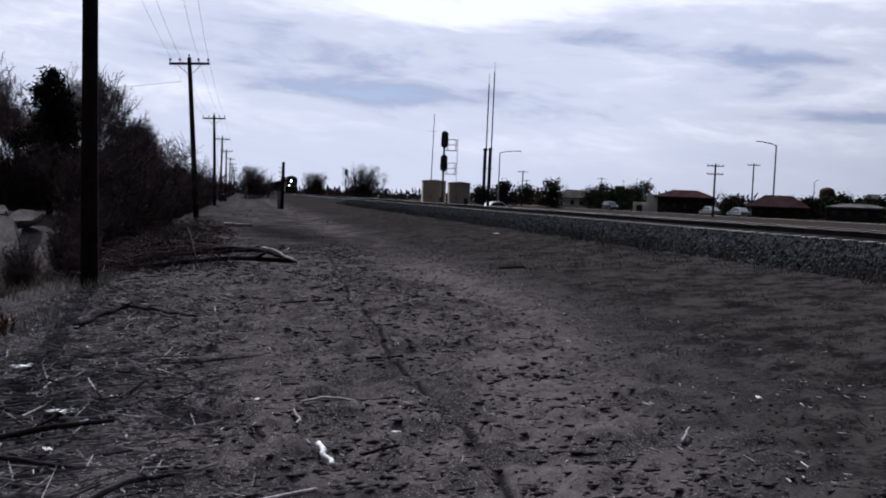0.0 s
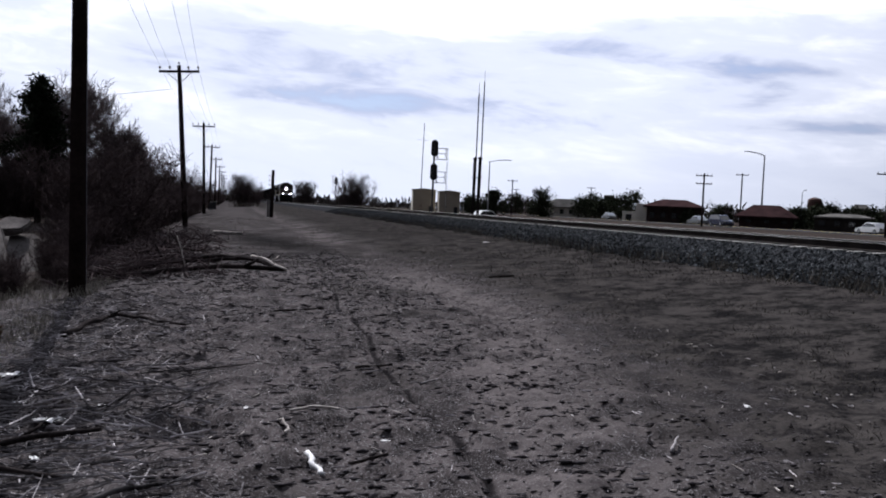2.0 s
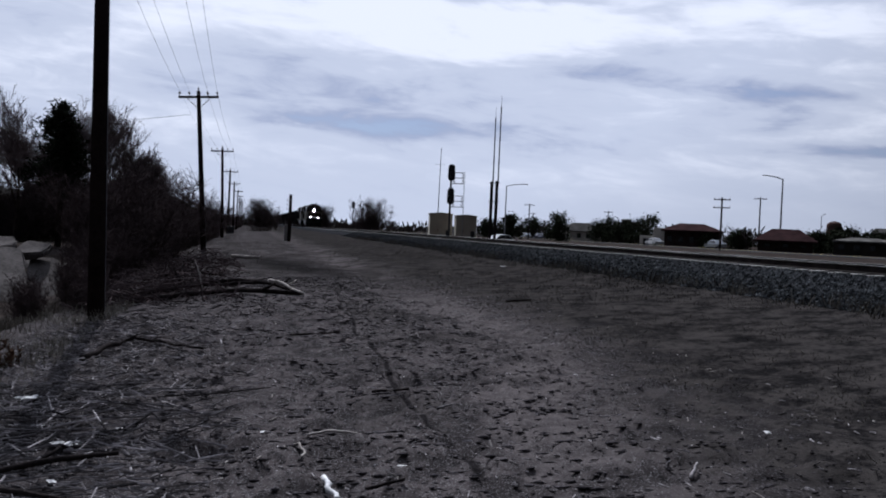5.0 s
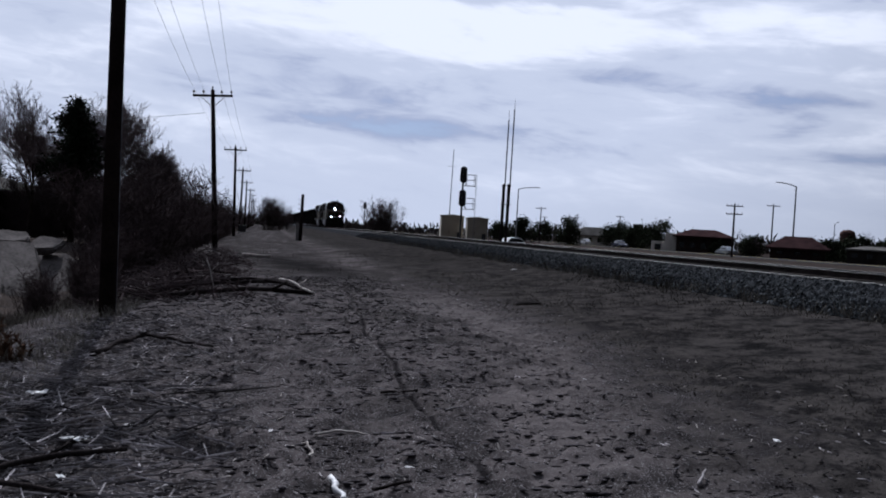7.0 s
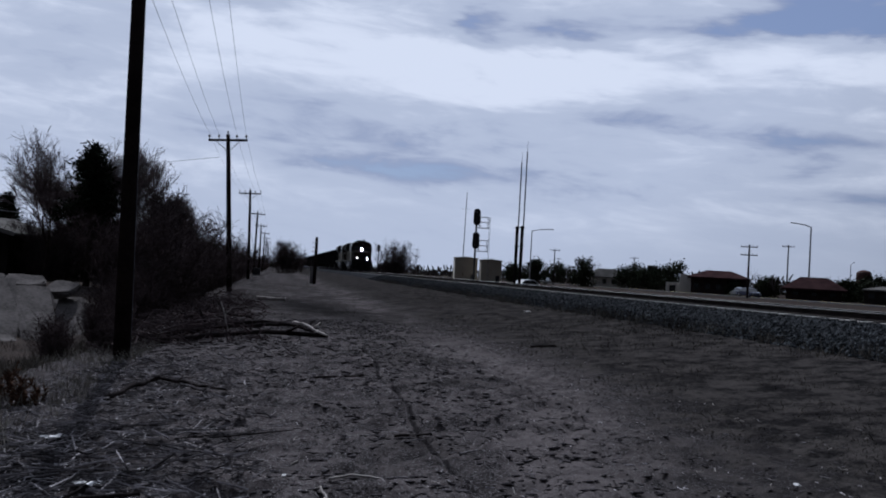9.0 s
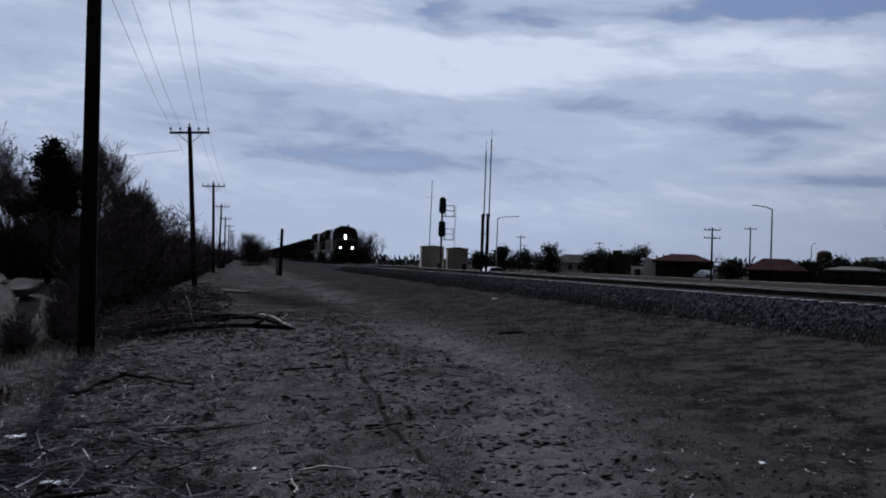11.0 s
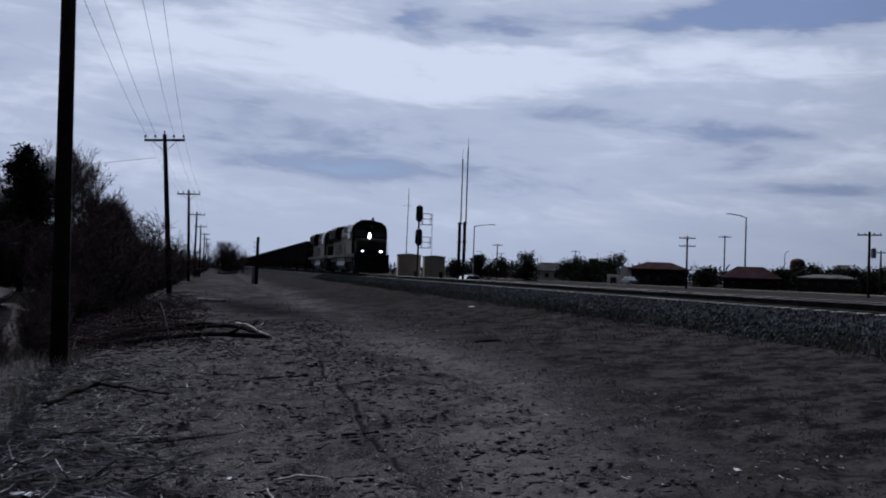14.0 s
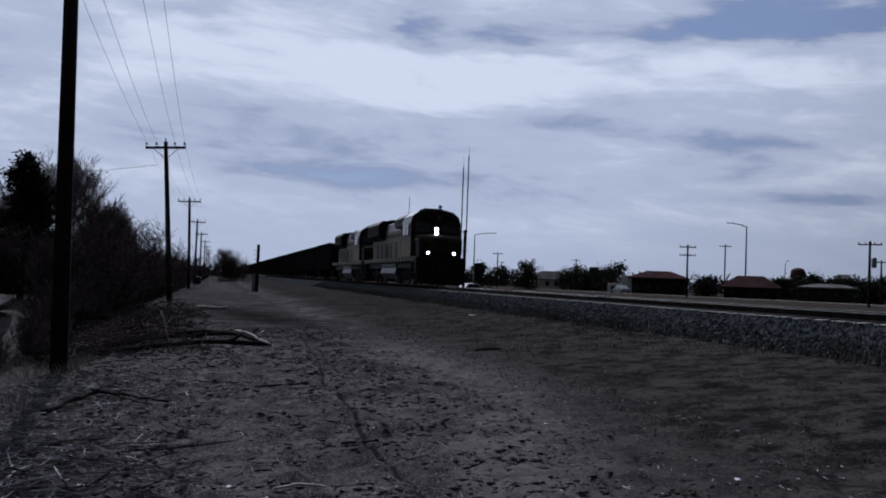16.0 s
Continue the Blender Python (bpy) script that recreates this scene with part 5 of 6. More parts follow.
def build_plants():
    x, y, _ = bearing(-10.8, 60)
    conifer((x, y, ground_z(x, y)), 8.5, 11, "tall dark pine tree with an irregular crown in dry grass")
    for deg, dist, h, seed, lean, label in (
            (-13.0, 66, 9.8, 3, (-0.03, 0), "tall bare deciduous tree behind the pine"),
            (-12.1, 72, 8.4, 18, (0.03, 0), "spreading bare tree beside the house"),
            (-9.6, 62, 9.2, 5, (0.04, 0), "tall bare deciduous tree beside the pine"),
            (-8.3, 66, 9.4, 8, (0.02, 0), "bare deciduous tree with a fine twiggy crown"),
            (-7.4, 63, 7.4, 13, (0.10, 0), "bare tree leaning towards the road"),
            (-6.6, 70, 6.3, 21, (0.16, 0), "bare tree with long side limbs above brush")):
        x, y, _ = bearing(deg, dist)
        bare_tree((x, y, ground_z(x, y)), h * 0.81, seed, label, 5, lean, 0.02, kids=(2, 3) if deg < -12.5 else (2, 4), spread_deg=24)
    x, y, _ = bearing(-15.2, 105)
    conifer((x, y, ground_z(x, y)), 7.5, 31, "dark pine tree beyond the house")
    say = "dense leafless brown brush along the ditch"
    protos = [shrub((-4.9, 35, ground_z(-4.9, 35)), 3.6, 2.6, 41, say, 34, 12), shrub((-6.3, 47, ground_z(-6.3, 47)), 4.6, 3.2, 42, say, 40, 13), shrub((-7.4, 56, ground_z(-7.4, 56)), 5.4, 3.4, 43, say, 40, 13)]
    rng = random.Random(7)
    for i in range(70):
        y = 36 + 95 * (i / 70) ** 1.15 + rng.uniform(-1.5, 1.5)
        x = rng.uniform(-0.135 * y, -4.7)
        ob = copy_thing(protos[i % 3], pose(x, y, ground_z(x, y) - 0.05, rng.uniform(-5, 5), rng.uniform(-5, 5), rng.uniform(0, 360)))
        k = rng.uniform(0.7, 1.02) * (0.8 + 0.2 * min(1, (y - 34) / 20))
        ob.scale = (k, k, k)
    for i in range(24):
        deg, dist = -13.7 + 6.3 * i / 24, rng.uniform(68, 80)
        x, y, _ = bearing(deg, dist)
        ob = copy_thing(protos[i % 3], pose(x, y, ground_z(x, y) - 0.05, 0, 0, rng.uniform(0, 360)))
        k = rng.uniform(0.8, 1.15)
        ob.scale = (k, k, k)
    for i in range(26):
        y = 135 + 9.5 * i
        x = rng.uniform(-10, -4.6)
        ob = copy_thing(protos[i % 3], pose(x, y, ground_z(x, y), 0, 0, rng.uniform(0, 360)))
        k = rng.uniform(0.75, 1.1)
        ob.scale = (k, k, k)
    for x, y, k in ((-4.35, 25.6, 0.42), (-4.7, 28.6, 0.5), (-4.3, 31.0, 0.55), (-5.2, 33.0, 0.6), (-4.1, 24.2, 0.3), (-4.4, 20.3, 0.26), (-3.7, 21.8, 0.28), (-5.0, 22.6, 0.34), (-3.3, 20.0, 0.2)):
        ob = copy_thing(protos[0], pose(x, y, ground_z(x, y) - 0.05, 0, 0, 90 * x))
        ob.scale = (k, k, k)
    # single round bushes far along the line
    for deg, dist, h, w, seed in ((0.5, 175, 6.0, 5.0, 51), (4.25, 210, 5.6, 4.6, 52), (7.25, 165, 6.2, 5.4, 53), (1.0, 200, 5.0, 5, 54)):
        x, y, _ = bearing(deg, dist)
        shrub((x, y, ground_z(x, y)), h, w, seed, "round leafless bush standing alone", 80, 16)
    for i, (deg, dist, h, w) in enumerate(((15.9, 195, 4.3, 4.6), (17.1, 215, 4.0, 5.0), (18.7, 190, 5.2, 4.6), (21.9, 205, 4.6, 4.5), (21.3, 215, 4.2, 4.5), (23.5, 200, 4.4, 5), (24.2, 190, 5.2, 4.8), (22.5, 225, 4.4, 5.2),
                                           (35.2, 180, 4.2, 5), (34.3, 200, 3.6, 5), (36.5, 185, 3.8, 4.5), (37.6, 170, 3.4, 5), (39.3, 175, 3.5, 6), (27.6, 165, 2.2, 2.4), (29.5, 170, 2.8, 4), (38.4, 160, 2.8, 4), (33.6, 190, 3.4, 5), (14.6, 230, 3.6, 6))):
        dist, k = clear_of_road(deg, dist)
        x, y, _ = bearing(deg, dist)
        evergreen((x, y, 0.5), h * k * 1.08, w * k, 60 + i, "dark rounded evergreen tree beyond the road")
    for i, (deg, dist, h) in enumerate(((19.3, 200, 5.2), (28.9, 180, 5.0), (29.9, 175, 4.0), (35.7, 190, 6.0), (16.6, 225, 5.0), (25.9, 210, 5.5), (38.0, 180, 5.2), (33.0, 190, 4.8))):
        dist, k = clear_of_road(deg, dist)
        x, y, _ = bearing(deg, dist)
        bare_tree((x, y, 0.5), h * k, 80 + i, "small bare tree beyond the road", 3, (0, 0), 0.022)
    # far wood along the horizon
    c, u, v = [], [], []
    g = np.random.default_rng(90)
    for _ in range(2600):
        deg, dist = g.uniform(-25, 60), g.uniform(330, 700)
        x, y, _ = bearing(deg, dist)
        if abs(x - TRACK_X) < 14 or 64 < x < 86:
            continue
        h = (1.6 if deg > 13 else 1.0) * (2.6 + 3.2 * vnoise(np.array(deg * 0.9), np.array(dist * 0.01), 4)) * (0.6 + 0.6 * g.random())
        for _ in range(9):
            c.append((x + g.normal(0, 1.6), y + g.normal(0, 2), 0.4 + h * g.random() ** 0.8 * 0.9))
            a = g.uniform(0, 3.14)
            u.append((0.5 * math.cos(a), 0.5 * math.sin(a), g.normal(0, 0.15)))
            v.append((g.normal(0, 0.25), g.normal(0, 0.25), 0.5 + 0.5 * g.random()))
    tagged(part_mesh("far_wood", cards(c, u, v), M_FARWOOD), "low leafless far woods along the horizon", "woods", kind="stuff")


build_plants()


# ---- the yard across the ditch ----
def dead_weeds():
    for x, y, h, seed in ((-2.95, 12.2, 0.5, 71), (-3.5, 13.4, 0.6, 72), (-3.2, 10.4, 0.35, 73)):
        ob = shrub((x, y, ground_z(x, y)), h, h * 0.8, seed, "small rust-brown dead weed at the ditch edge", 16, 5, M_DEADWEED)
        ob["group"] = "dead weeds by the ditch"


dead_weeds()


def line_cabinet():
    x, y = LINE_X + 0.5, 144.5
    ob = thing("line_cabinet", "dark steel cabinet at the foot of a wooden pole", "cabinet", (x, y, ground_z(x, y) - 0.05))
    part("body", block(bmesh.new(), -0.55, 0.55, -0.35, 0.35, 0.12, 1.2, 0.03), M_SIGNAL, ob)
    part("plinth", block(bmesh.new(), -0.62, 0.62, -0.42, 0.42, 0, 0.12, 0.02), M_CONCRETE, ob)


line_cabinet()


def house():
    x, y, _ = bearing(-16.3, 75)
    ob = thing("house", "dark low house with a grey gable roof", "house", (x, y, -0.3), -12)
    w, d, h = 7.9, 8.0, 3.05
    bm = bmesh.new()
    prism(bm, [(-w / 2, 0), (w / 2, 0), (w / 2, h), (0, h + 1.0), (-w / 2, h)], "y", -d / 2, d / 2)
    wall = part("wall", bm, M_DARKWALL, ob)
    for s in (-1, 1):
        bm = bmesh.new()
        prism(bm, [(0, h + 1.05), (s * (w / 2 + 0.6), h - 0.16), (s * (w / 2 + 0.6), h - 0.02), (0, h + 1.19)], "y", -d / 2 - 0.5, d / 2 + 0.5)
        roof = part("roof", bm, M_GREYROOF, ob)
        # added pale strip along the gable stands in for the sunlit roof surface
        bm = bmesh.new()
        prism(bm, [(0, h + 0.92), (s * (w / 2 + 0.62), h - 0.26), (s * (w / 2 + 0.62), h + 0.02), (0, h + 1.26)], "y", -d / 2 - 0.56, -d / 2 - 0.503)
        part("barge_board", bm, M_CONCRETE, roof, "pale strip added for the sunlit roof")
    for cx in (-2.2, 1.6):
        bm = bmesh.new()
        block(bm, cx - 0.6, cx + 0.6, -d / 2 - 0.05, -d / 2 + 0.02, 0.9, 1.9, 0.01)
        win = part("window", bm, M_DARKWALL, wall)
        bm = bmesh.new()
        block(bm, cx - 0.5, cx + 0.5, -d / 2 - 0.065, -d / 2 - 0.048, 1.0, 1.8)
        part("pane", bm, M_PANE, win)


house()


def broken_slab(rng, a, b, thick, seed):
    """An uneven slab of broken concrete lying in the plane z = 0 of its own space, its top face up."""
    bm = bmesh.new()
    corners = [(-1, -0.9), (-0.2, -1.05), (0.8, -1), (1, -0.2), (1, 0.9), (0.3, 1), (-0.9, 1), (-1.05, 0.1)]
    prism(bm, [(a / 2 * (p + rng.uniform(-0.08, 0.08)), b / 2 * (q + rng.uniform(-0.08, 0.08))) for p, q in corners], "z", -thick, 0)
    bmesh.ops.bevel(bm, geom=list(bm.edges), offset=min(0.05, thick * 0.3), segments=2, affect="EDGES")
    bmesh.ops.subdivide_edges(bm, edges=list(bm.edges), cuts=2, use_grid_fill=True)
    for v in bm.verts:
        v.co += Vector((0.05, 0.05, 0.07)) * noise.noise(v.co * 2.3 + Vector((seed, 0, 0)))
    return bm


def rubble():
    """Pale broken slabs tipped down the far bank of the ditch, and loose pale fill beside them."""
    rng = random.Random(12)
    spots = [  # x, y, z, length, breadth, thickness, tilt towards the road, turn
        (-7.45, 31.5, -0.34, 1.15, 3.6, 0.4, 26, 20), (-8.55, 31.1, -0.30, 1.25, 4.3, 0.4, 27, 18), (-9.75, 31.0, -0.31, 1.3, 4.3, 0.4, 26, 21), (-11.0, 31.1, -0.30, 1.35, 4.1, 0.4, 26, 19), (-6.6, 32.6, -0.50, 1.0, 2.8, 0.35, 25, 10),
        (-8.3, 33.4, 0.62, 1.25, 0.9, 0.25, 22, 24), (-9.6, 33.2, 0.66, 1.3, 0.8, 0.25, 24, 12), (-7.15, 33.6, 0.44, 1.0, 0.9, 0.22, 23, -6), (-11.0, 33.2, 0.62, 1.5, 0.9, 0.25, 22, 15), (-7.9, 29.2, -1.02, 1.0, 0.7, 0.2, 18, 40)]
    for i, (x, y, z, a, b, thick, tilt, rz) in enumerate(spots):
        ob = part("concrete_slab", broken_slab(rng, a, b, thick, i * 3.0), M_DIRTBANK)
        ob.matrix_basis = pose(x, y, z, tilt, 0, rz)
        tagged(ob, "pale broken concrete slab tipped on the ditch bank", "rubble slab", "rubble on the ditch bank")
    u, w = np.meshgrid(np.linspace(0, 1, 46), np.linspace(0, 1, 22))
    x = -8.3 + 3.4 * u + 0.25 * (vnoise(u * 9, w * 5, 41) - 0.5)
    y = 34.5 + 4.5 * w + 2.0 * u
    z = height(x, y, False) + np.sin(np.pi * u) ** 0.5 * np.sin(np.pi * np.clip(w * 1.05, 0, 1)) ** 0.6 * (0.75 - 0.25 * u) + 0.14 * (vnoise(u * 18, w * 9, 42) - 0.5) * np.sin(np.pi * u) * np.sin(np.pi * w) - 0.05
    v = np.stack([x, y, z], -1).reshape(-1, 3)
    i, j = np.meshgrid(np.arange(45), np.arange(21))
    k = (j * 46 + i).reshape(-1)
    heap = part_mesh("rubble_heap", raw(v.tolist(), np.stack([k, k + 1, k + 47, k + 46], 1).tolist()), M_DIRTBANK, smooth=True)
    tagged(heap, "low heap of pale fill and rubble on the ditch bank", "rubble heap")


rubble()


# ---- sticks, logs, litter ----
def sweep(path, radii, n=7):
    """One continuous tapered tube along a path."""
    bm = bmesh.new()
    rings = []
    for i, p in enumerate(path):
        d = (path[min(i + 1, len(path) - 1)] - path[max(i - 1, 0)]).normalized()
        u = d.cross(Vector((0.13, 0.21, 0.97))).normalized()
        w = d.cross(u)
        rings.append([bm.verts.new(p + radii[i] * (math.cos(6.2832 * k / n) * u + math.sin(6.2832 * k / n) * w)) for k in range(n)])
    for r, q in zip(rings, rings[1:]):
        for k in range(n):
            bm.faces.new((r[k], r[(k + 1) % n], q[(k + 1) % n], q[k]))
    bm.faces.new(rings[0][::-1])
    bm.faces.new(rings[-1])
    return bm


def limb(name, pts, r0, r1, material, label, category="branch", group="", side=()):
    """A bent branch through the points, with optional side twigs as parts."""
    pts = [Vector(p) for p in pts]
    path = []
    for i in range(len(pts) - 1):
        for k in range(4):
            path.append(pts[i].lerp(pts[i + 1], k / 4) + Vector((random.gauss(0, r0 * 0.35), random.gauss(0, r0 * 0.35), random.gauss(0, r0 * 0.2))))
    path.append(pts[-1])
    n = len(path) - 1
    rr = [(r0 + (r1 - r0) * i / n) * random.uniform(0.88, 1.12) for i in range(n + 1)]
    ob = part(name, sweep(path, rr), material, smooth=True)
    for k, off in side:
        off = Vector(off)
        mid = path[k] + off * 0.5 + Vector((random.gauss(0, 0.03), random.gauss(0, 0.03), 0.02))
        part("side_twig", sweep([path[k], mid, path[k] + off], [r1 * 0.9, r1 * 0.7, r1 * 0.4], 6), material, ob, smooth=True)
    return tagged(ob, label, category, group)


def gz(x, y, up=0.0):
    return (x, y, float(height(x, y)) + up)


def build_debris():
    # fallen limbs by the ditch
    G = "fallen limbs by the ditch"
    limb("fallen_log", [gz(-2.4, 20.3, 0.10), gz(-0.6, 20.5, 0.10), gz(1.2, 20.7, 0.06)], 0.07, 0.045, M_DARKLOG, "dark fallen limb lying across the verge", group=G, side=((6, (0.3, -0.3, 0.2)),))
    limb("fallen_log", [gz(-1.7, 22.3, 0.20), gz(-0.2, 22.3, 0.22), gz(0.62, 21.5, 0.16), gz(0.9, 20.9, 0.07)], 0.05, 0.035, M_DARKLOG, "dark peeling limb on top of darker logs", group=G, side=((9, (0.25, 0.1, 0.2)),))
    limb("fallen_log", [gz(0.45, 21.5, 0.26), gz(0.72, 21.2, 0.24), gz(0.98, 20.7, 0.12), gz(1.2, 20.35, 0.06)], 0.036, 0.022, M_PALESTICK, "short bleached forked limb on top of dark logs", group=G, side=((6, (0.2, 0.25, 0.12)), (8, (0.02, -0.3, -0.02))))
    # thin bent black tube with two side pieces
    limb("fallen_log", [gz(-1.85, 11.3, 0.06), gz(-1.66, 12.3, 0.10), gz(-1.45, 13.0, 0.10), gz(-1.0, 12.4, 0.07), gz(-0.5, 11.5, 0.03)], 0.034, 0.014, M_DARKLOG, "long crooked black shape on dark litter", group=G, side=((6, (0.3, 0.3, 0.1)), (10, (0.25, -0.05, 0.06))))
    limb("fallen_log", [gz(-3.0, 21.6, 0.14), gz(-1.4, 21.6, 0.18), gz(0.3, 22.0, 0.14)], 0.06, 0.04, M_DARKLOG, "dark fallen limb lying across the verge", group=G, side=((4, (-0.2, -0.1, 0.4)),))
    limb("fallen_log", [gz(-1.0, 21.6, 0.05), gz(-1.08, 21.7, 0.45), gz(-1.2, 21.8, 0.75)], 0.02, 0.010, M_PALESTICK, "pale upright branch stub among fallen limbs", group=G, side=((4, (0.15, 0, 0.15)),))
    limb("fallen_log", [gz(-0.75, 42.5, 0.10), gz(0.45, 41.6, 0.07)], 0.075, 0.055, M_PALESTICK, "pale stripped log lying on the verge", group=G)
    limb("fallen_log", [gz(-2.9, 27.5, 0.2), gz(-1.6, 27.0, 0.3), gz(-0.6, 26.2, 0.12)], 0.06, 0.03, M_DARKLOG, "dark fallen limb in the brush pile", group=G, side=((3, (0.2, 0.3, 0.5)), (5, (-0.3, 0, 0.4))))
    g = np.random.default_rng(77)
    n = 1500
    x, y = -3.6 + 3.6 * g.beta(1.6, 2.0, n), 19.2 + 21 * g.random(n) ** 1.3
    c = np.stack([x, y, height(x, y) + 0.55 * g.random(n) ** 2 * np.clip((0.1 - x) / 1.5, 0.1, 1)], 1)
    a, e, ln = g.random(n) * 6.28, g.normal(0.15, 0.4, n), 0.25 + 0.8 * g.random(n) ** 2
    d = np.stack([np.cos(a) * np.cos(e), np.sin(a) * np.cos(e), np.abs(np.sin(e))], 1) * ln[:, None] / 2
    r = 0.006 + 0.016 * g.random(n) ** 2
    tagged(part_mesh("brush_pile", tubes(c - d, c + d, r, r * 0.6, 4), M_TWIG), "long pile of cut dark brush along the ditch edge", "brush pile", kind="stuff")
    # clods of turned earth
    n = 20000
    x, y = -2.8 + 7.4 * g.random(n) ** 1.25, 4.1 + 24 * g.random(n) ** 1.5
    keep = vnoise(x * 1.2, y * 1.2, 21) > 0.28
    x, y = x[keep], y[keep]
    n = len(x)
    s = (0.007 + 0.019 * g.random(n) ** 3) * (0.9 + 0.03 * y) * np.clip((5.5 - x) / 3, 0.4, 1)
    shape = np.array([(1, 0, 0), (-1, 0, 0), (0, 1, 0), (0, -1, 0), (0, 0, 0.8), (0, 0, -0.7)], float)
    tri = np.array([(0, 2, 4), (2, 1, 4), (1, 3, 4), (3, 0, 4), (2, 0, 5), (1, 2, 5), (3, 1, 5), (0, 3, 5)])
    v = shape[None] * (0.6 + 0.9 * g.random((n, 6, 1))) + 0.35 * (g.random((n, 6, 3)) - 0.5)
    v[..., 0] *= 1.9
    v[..., 2] *= 0.62
    v = v * s[:, None, None] + np.stack([x, y, height(x, y) + s * 0.2], 1)[:, None]
    f = (np.arange(n) * 6)[:, None, None] + tri[None]
    tagged(part_mesh("earth_clods", raw(v.reshape(-1, 3).tolist(), f.reshape(-1, 3).tolist()), M_CLOD, smooth=True), "loose clods of brown earth", "clods", kind="stuff")
    # single sticks on the bare soil
    S = "sticks on the bare soil"
    limb("stick", [gz(0.49, 7.10, 0.02), gz(0.68, 7.08, 0.03), gz(0.88, 6.93, 0.02)], 0.012, 0.008, M_PALESTICK, "thin bleached stick lying on dirt", "stick", S)
    limb("stick", [gz(0.30, 6.62, 0.02), gz(0.39, 6.55, 0.03), gz(0.43, 6.40, 0.03), gz(0.40, 6.30, 0.01)], 0.012, 0.007, M_PALESTICK, "thin hooked bleached stick lying on dirt", "stick", S)
    limb("stick", [gz(0.50, 5.72, 0.03), gz(0.54, 5.55, 0.035), gz(0.58, 5.42, 0.02)], 0.020, 0.014, M_PAPER, "short thick white stick lying on dirt", "stick", S)
    limb("stick", [gz(1.15, 8.42, 0.02), gz(1.5, 8.44, 0.03)], 0.013, 0.009, M_DARKLOG, "thin dark stick lying on dirt", "stick", S)
    limb("stick", [gz(1.58, 7.55, 0.02), gz(1.78, 7.75, 0.05)], 0.012, 0.006, M_STICK, "thin grey stick propped on a clod", "stick", S)
    limb("stick", [gz(0.75, 5.60, 0.02), gz(0.98, 5.52, 0.02)], 0.014, 0.009, M_DARKLOG, "thin dark stick lying on dirt", "stick", S)
    limb("stick", [gz(5.1, 18.0, 0.03), gz(5.6, 17.9, 0.03)], 0.025, 0.02, M_DARKLOG, "short dark stick in the turf", "stick", S)
    limb("stick", [gz(2.75, 5.30, 0.02), gz(2.92, 5.55, 0.04)], 0.014, 0.007, M_STICK, "thin grey stick lying on dirt", "stick", S)
    limb("stick", [gz(0.6, 13.0, 0.03), gz(1.3, 13.05, 0.03)], 0.015, 0.01, M_DARKLOG, "thin dark stick lying on dirt", "stick", S)
    limb("stick", [gz(-0.95, 4.55, 0.05), gz(-0.55, 4.95, 0.09), gz(-0.3, 5.35, 0.05)], 0.022, 0.012, M_STICK, "long grey branch on the twig heap", "stick", S, ((5, (0.15, 0.1, 0.03)),))
    limb("stick", [gz(-0.05, 4.62, 0.03), gz(0.42, 4.80, 0.04)], 0.016, 0.011, M_STICK, "long grey branch lying on dirt", "stick", S)
    limb("stick", [gz(-1.9, 6.1, 0.06), gz(-1.3, 6.35, 0.10), gz(-0.8, 6.45, 0.05)], 0.026, 0.015, M_DARKLOG, "dark branch on the twig heap", "stick", S, ((4, (0.1, 0.25, 0.05)),))
    limb("stick", [gz(-2.2, 5.6, 0.06), gz(-1.6, 5.75, 0.10), gz(-0.9, 5.6, 0.05)], 0.024, 0.012, M_DARKLOG, "dark branch on the twig heap", "stick", S)
    # scattered twigs, chips and clods
    rng = np.random.default_rng(23)
    n = 6500
    x = -3.4 + 3.7 * rng.beta(1.5, 2.4, n)
    y = 4.2 + 12.0 * rng.random(n) ** 1.9
    ln, a, pitch = 0.05 + 0.26 * rng.random(n) ** 2, rng.random(n) * 6.28, rng.normal(0.08, 0.2, n)
    c = np.stack([x, y, height(x, y) + 0.012 + 0.05 * rng.random(n) ** 2], 1)
    d = np.stack([np.cos(a) * np.cos(pitch), np.sin(a) * np.cos(pitch), np.sin(pitch)], 1) * ln[:, None] / 2
    r = 0.003 + 0.007 * rng.random(n) ** 2
    tagged(part_mesh("twig_litter", tubes(c - d, c + d, r, r * 0.6, 4), M_STICK), "heap of dry broken twigs strewn over dirt", "twigs", kind="stuff")
    n = 300
    x, y = -3.1 + 3.0 * rng.beta(1.5, 1.6, n), 4.3 + 5.2 * rng.random(n) ** 1.2
    ln, a, pitch = 0.25 + 0.5 * rng.random(n) ** 1.5, rng.normal(0.3, 0.7, n), rng.normal(0.05, 0.10, n)
    c = np.stack([x, y, height(x, y) + 0.03 + 0.07 * rng.random(n)], 1)
    d = np.stack([np.cos(a) * np.cos(pitch), np.sin(a) * np.cos(pitch), np.sin(pitch)], 1) * ln[:, None] / 2
    kink = c + rng.normal(0, 0.05, (n, 3)) * np.array([1, 1, 0.5])
    r = 0.004 + 0.007 * rng.random(n) ** 1.5
    tagged(part_mesh("branch_litter", tubes(np.concatenate([c - d, kink]), np.concatenate([kink, c + d]), np.concatenate([r, r * 0.85]), np.concatenate([r * 0.85, r * 0.5]), 5), M_STICK), "tangle of cut dark and bleached branches on the ground", "branches", kind="stuff")
    n = 2800
    x = -2.2 + 7.5 * rng.random(n) ** 1.2
    y = 4.2 + 22 * rng.random(n) ** 1.4
    ln, a = 0.02 + 0.10 * rng.random(n) ** 3, rng.random(n) * 6.28
    c = np.stack([x, y, height(x, y) + 0.006], 1)
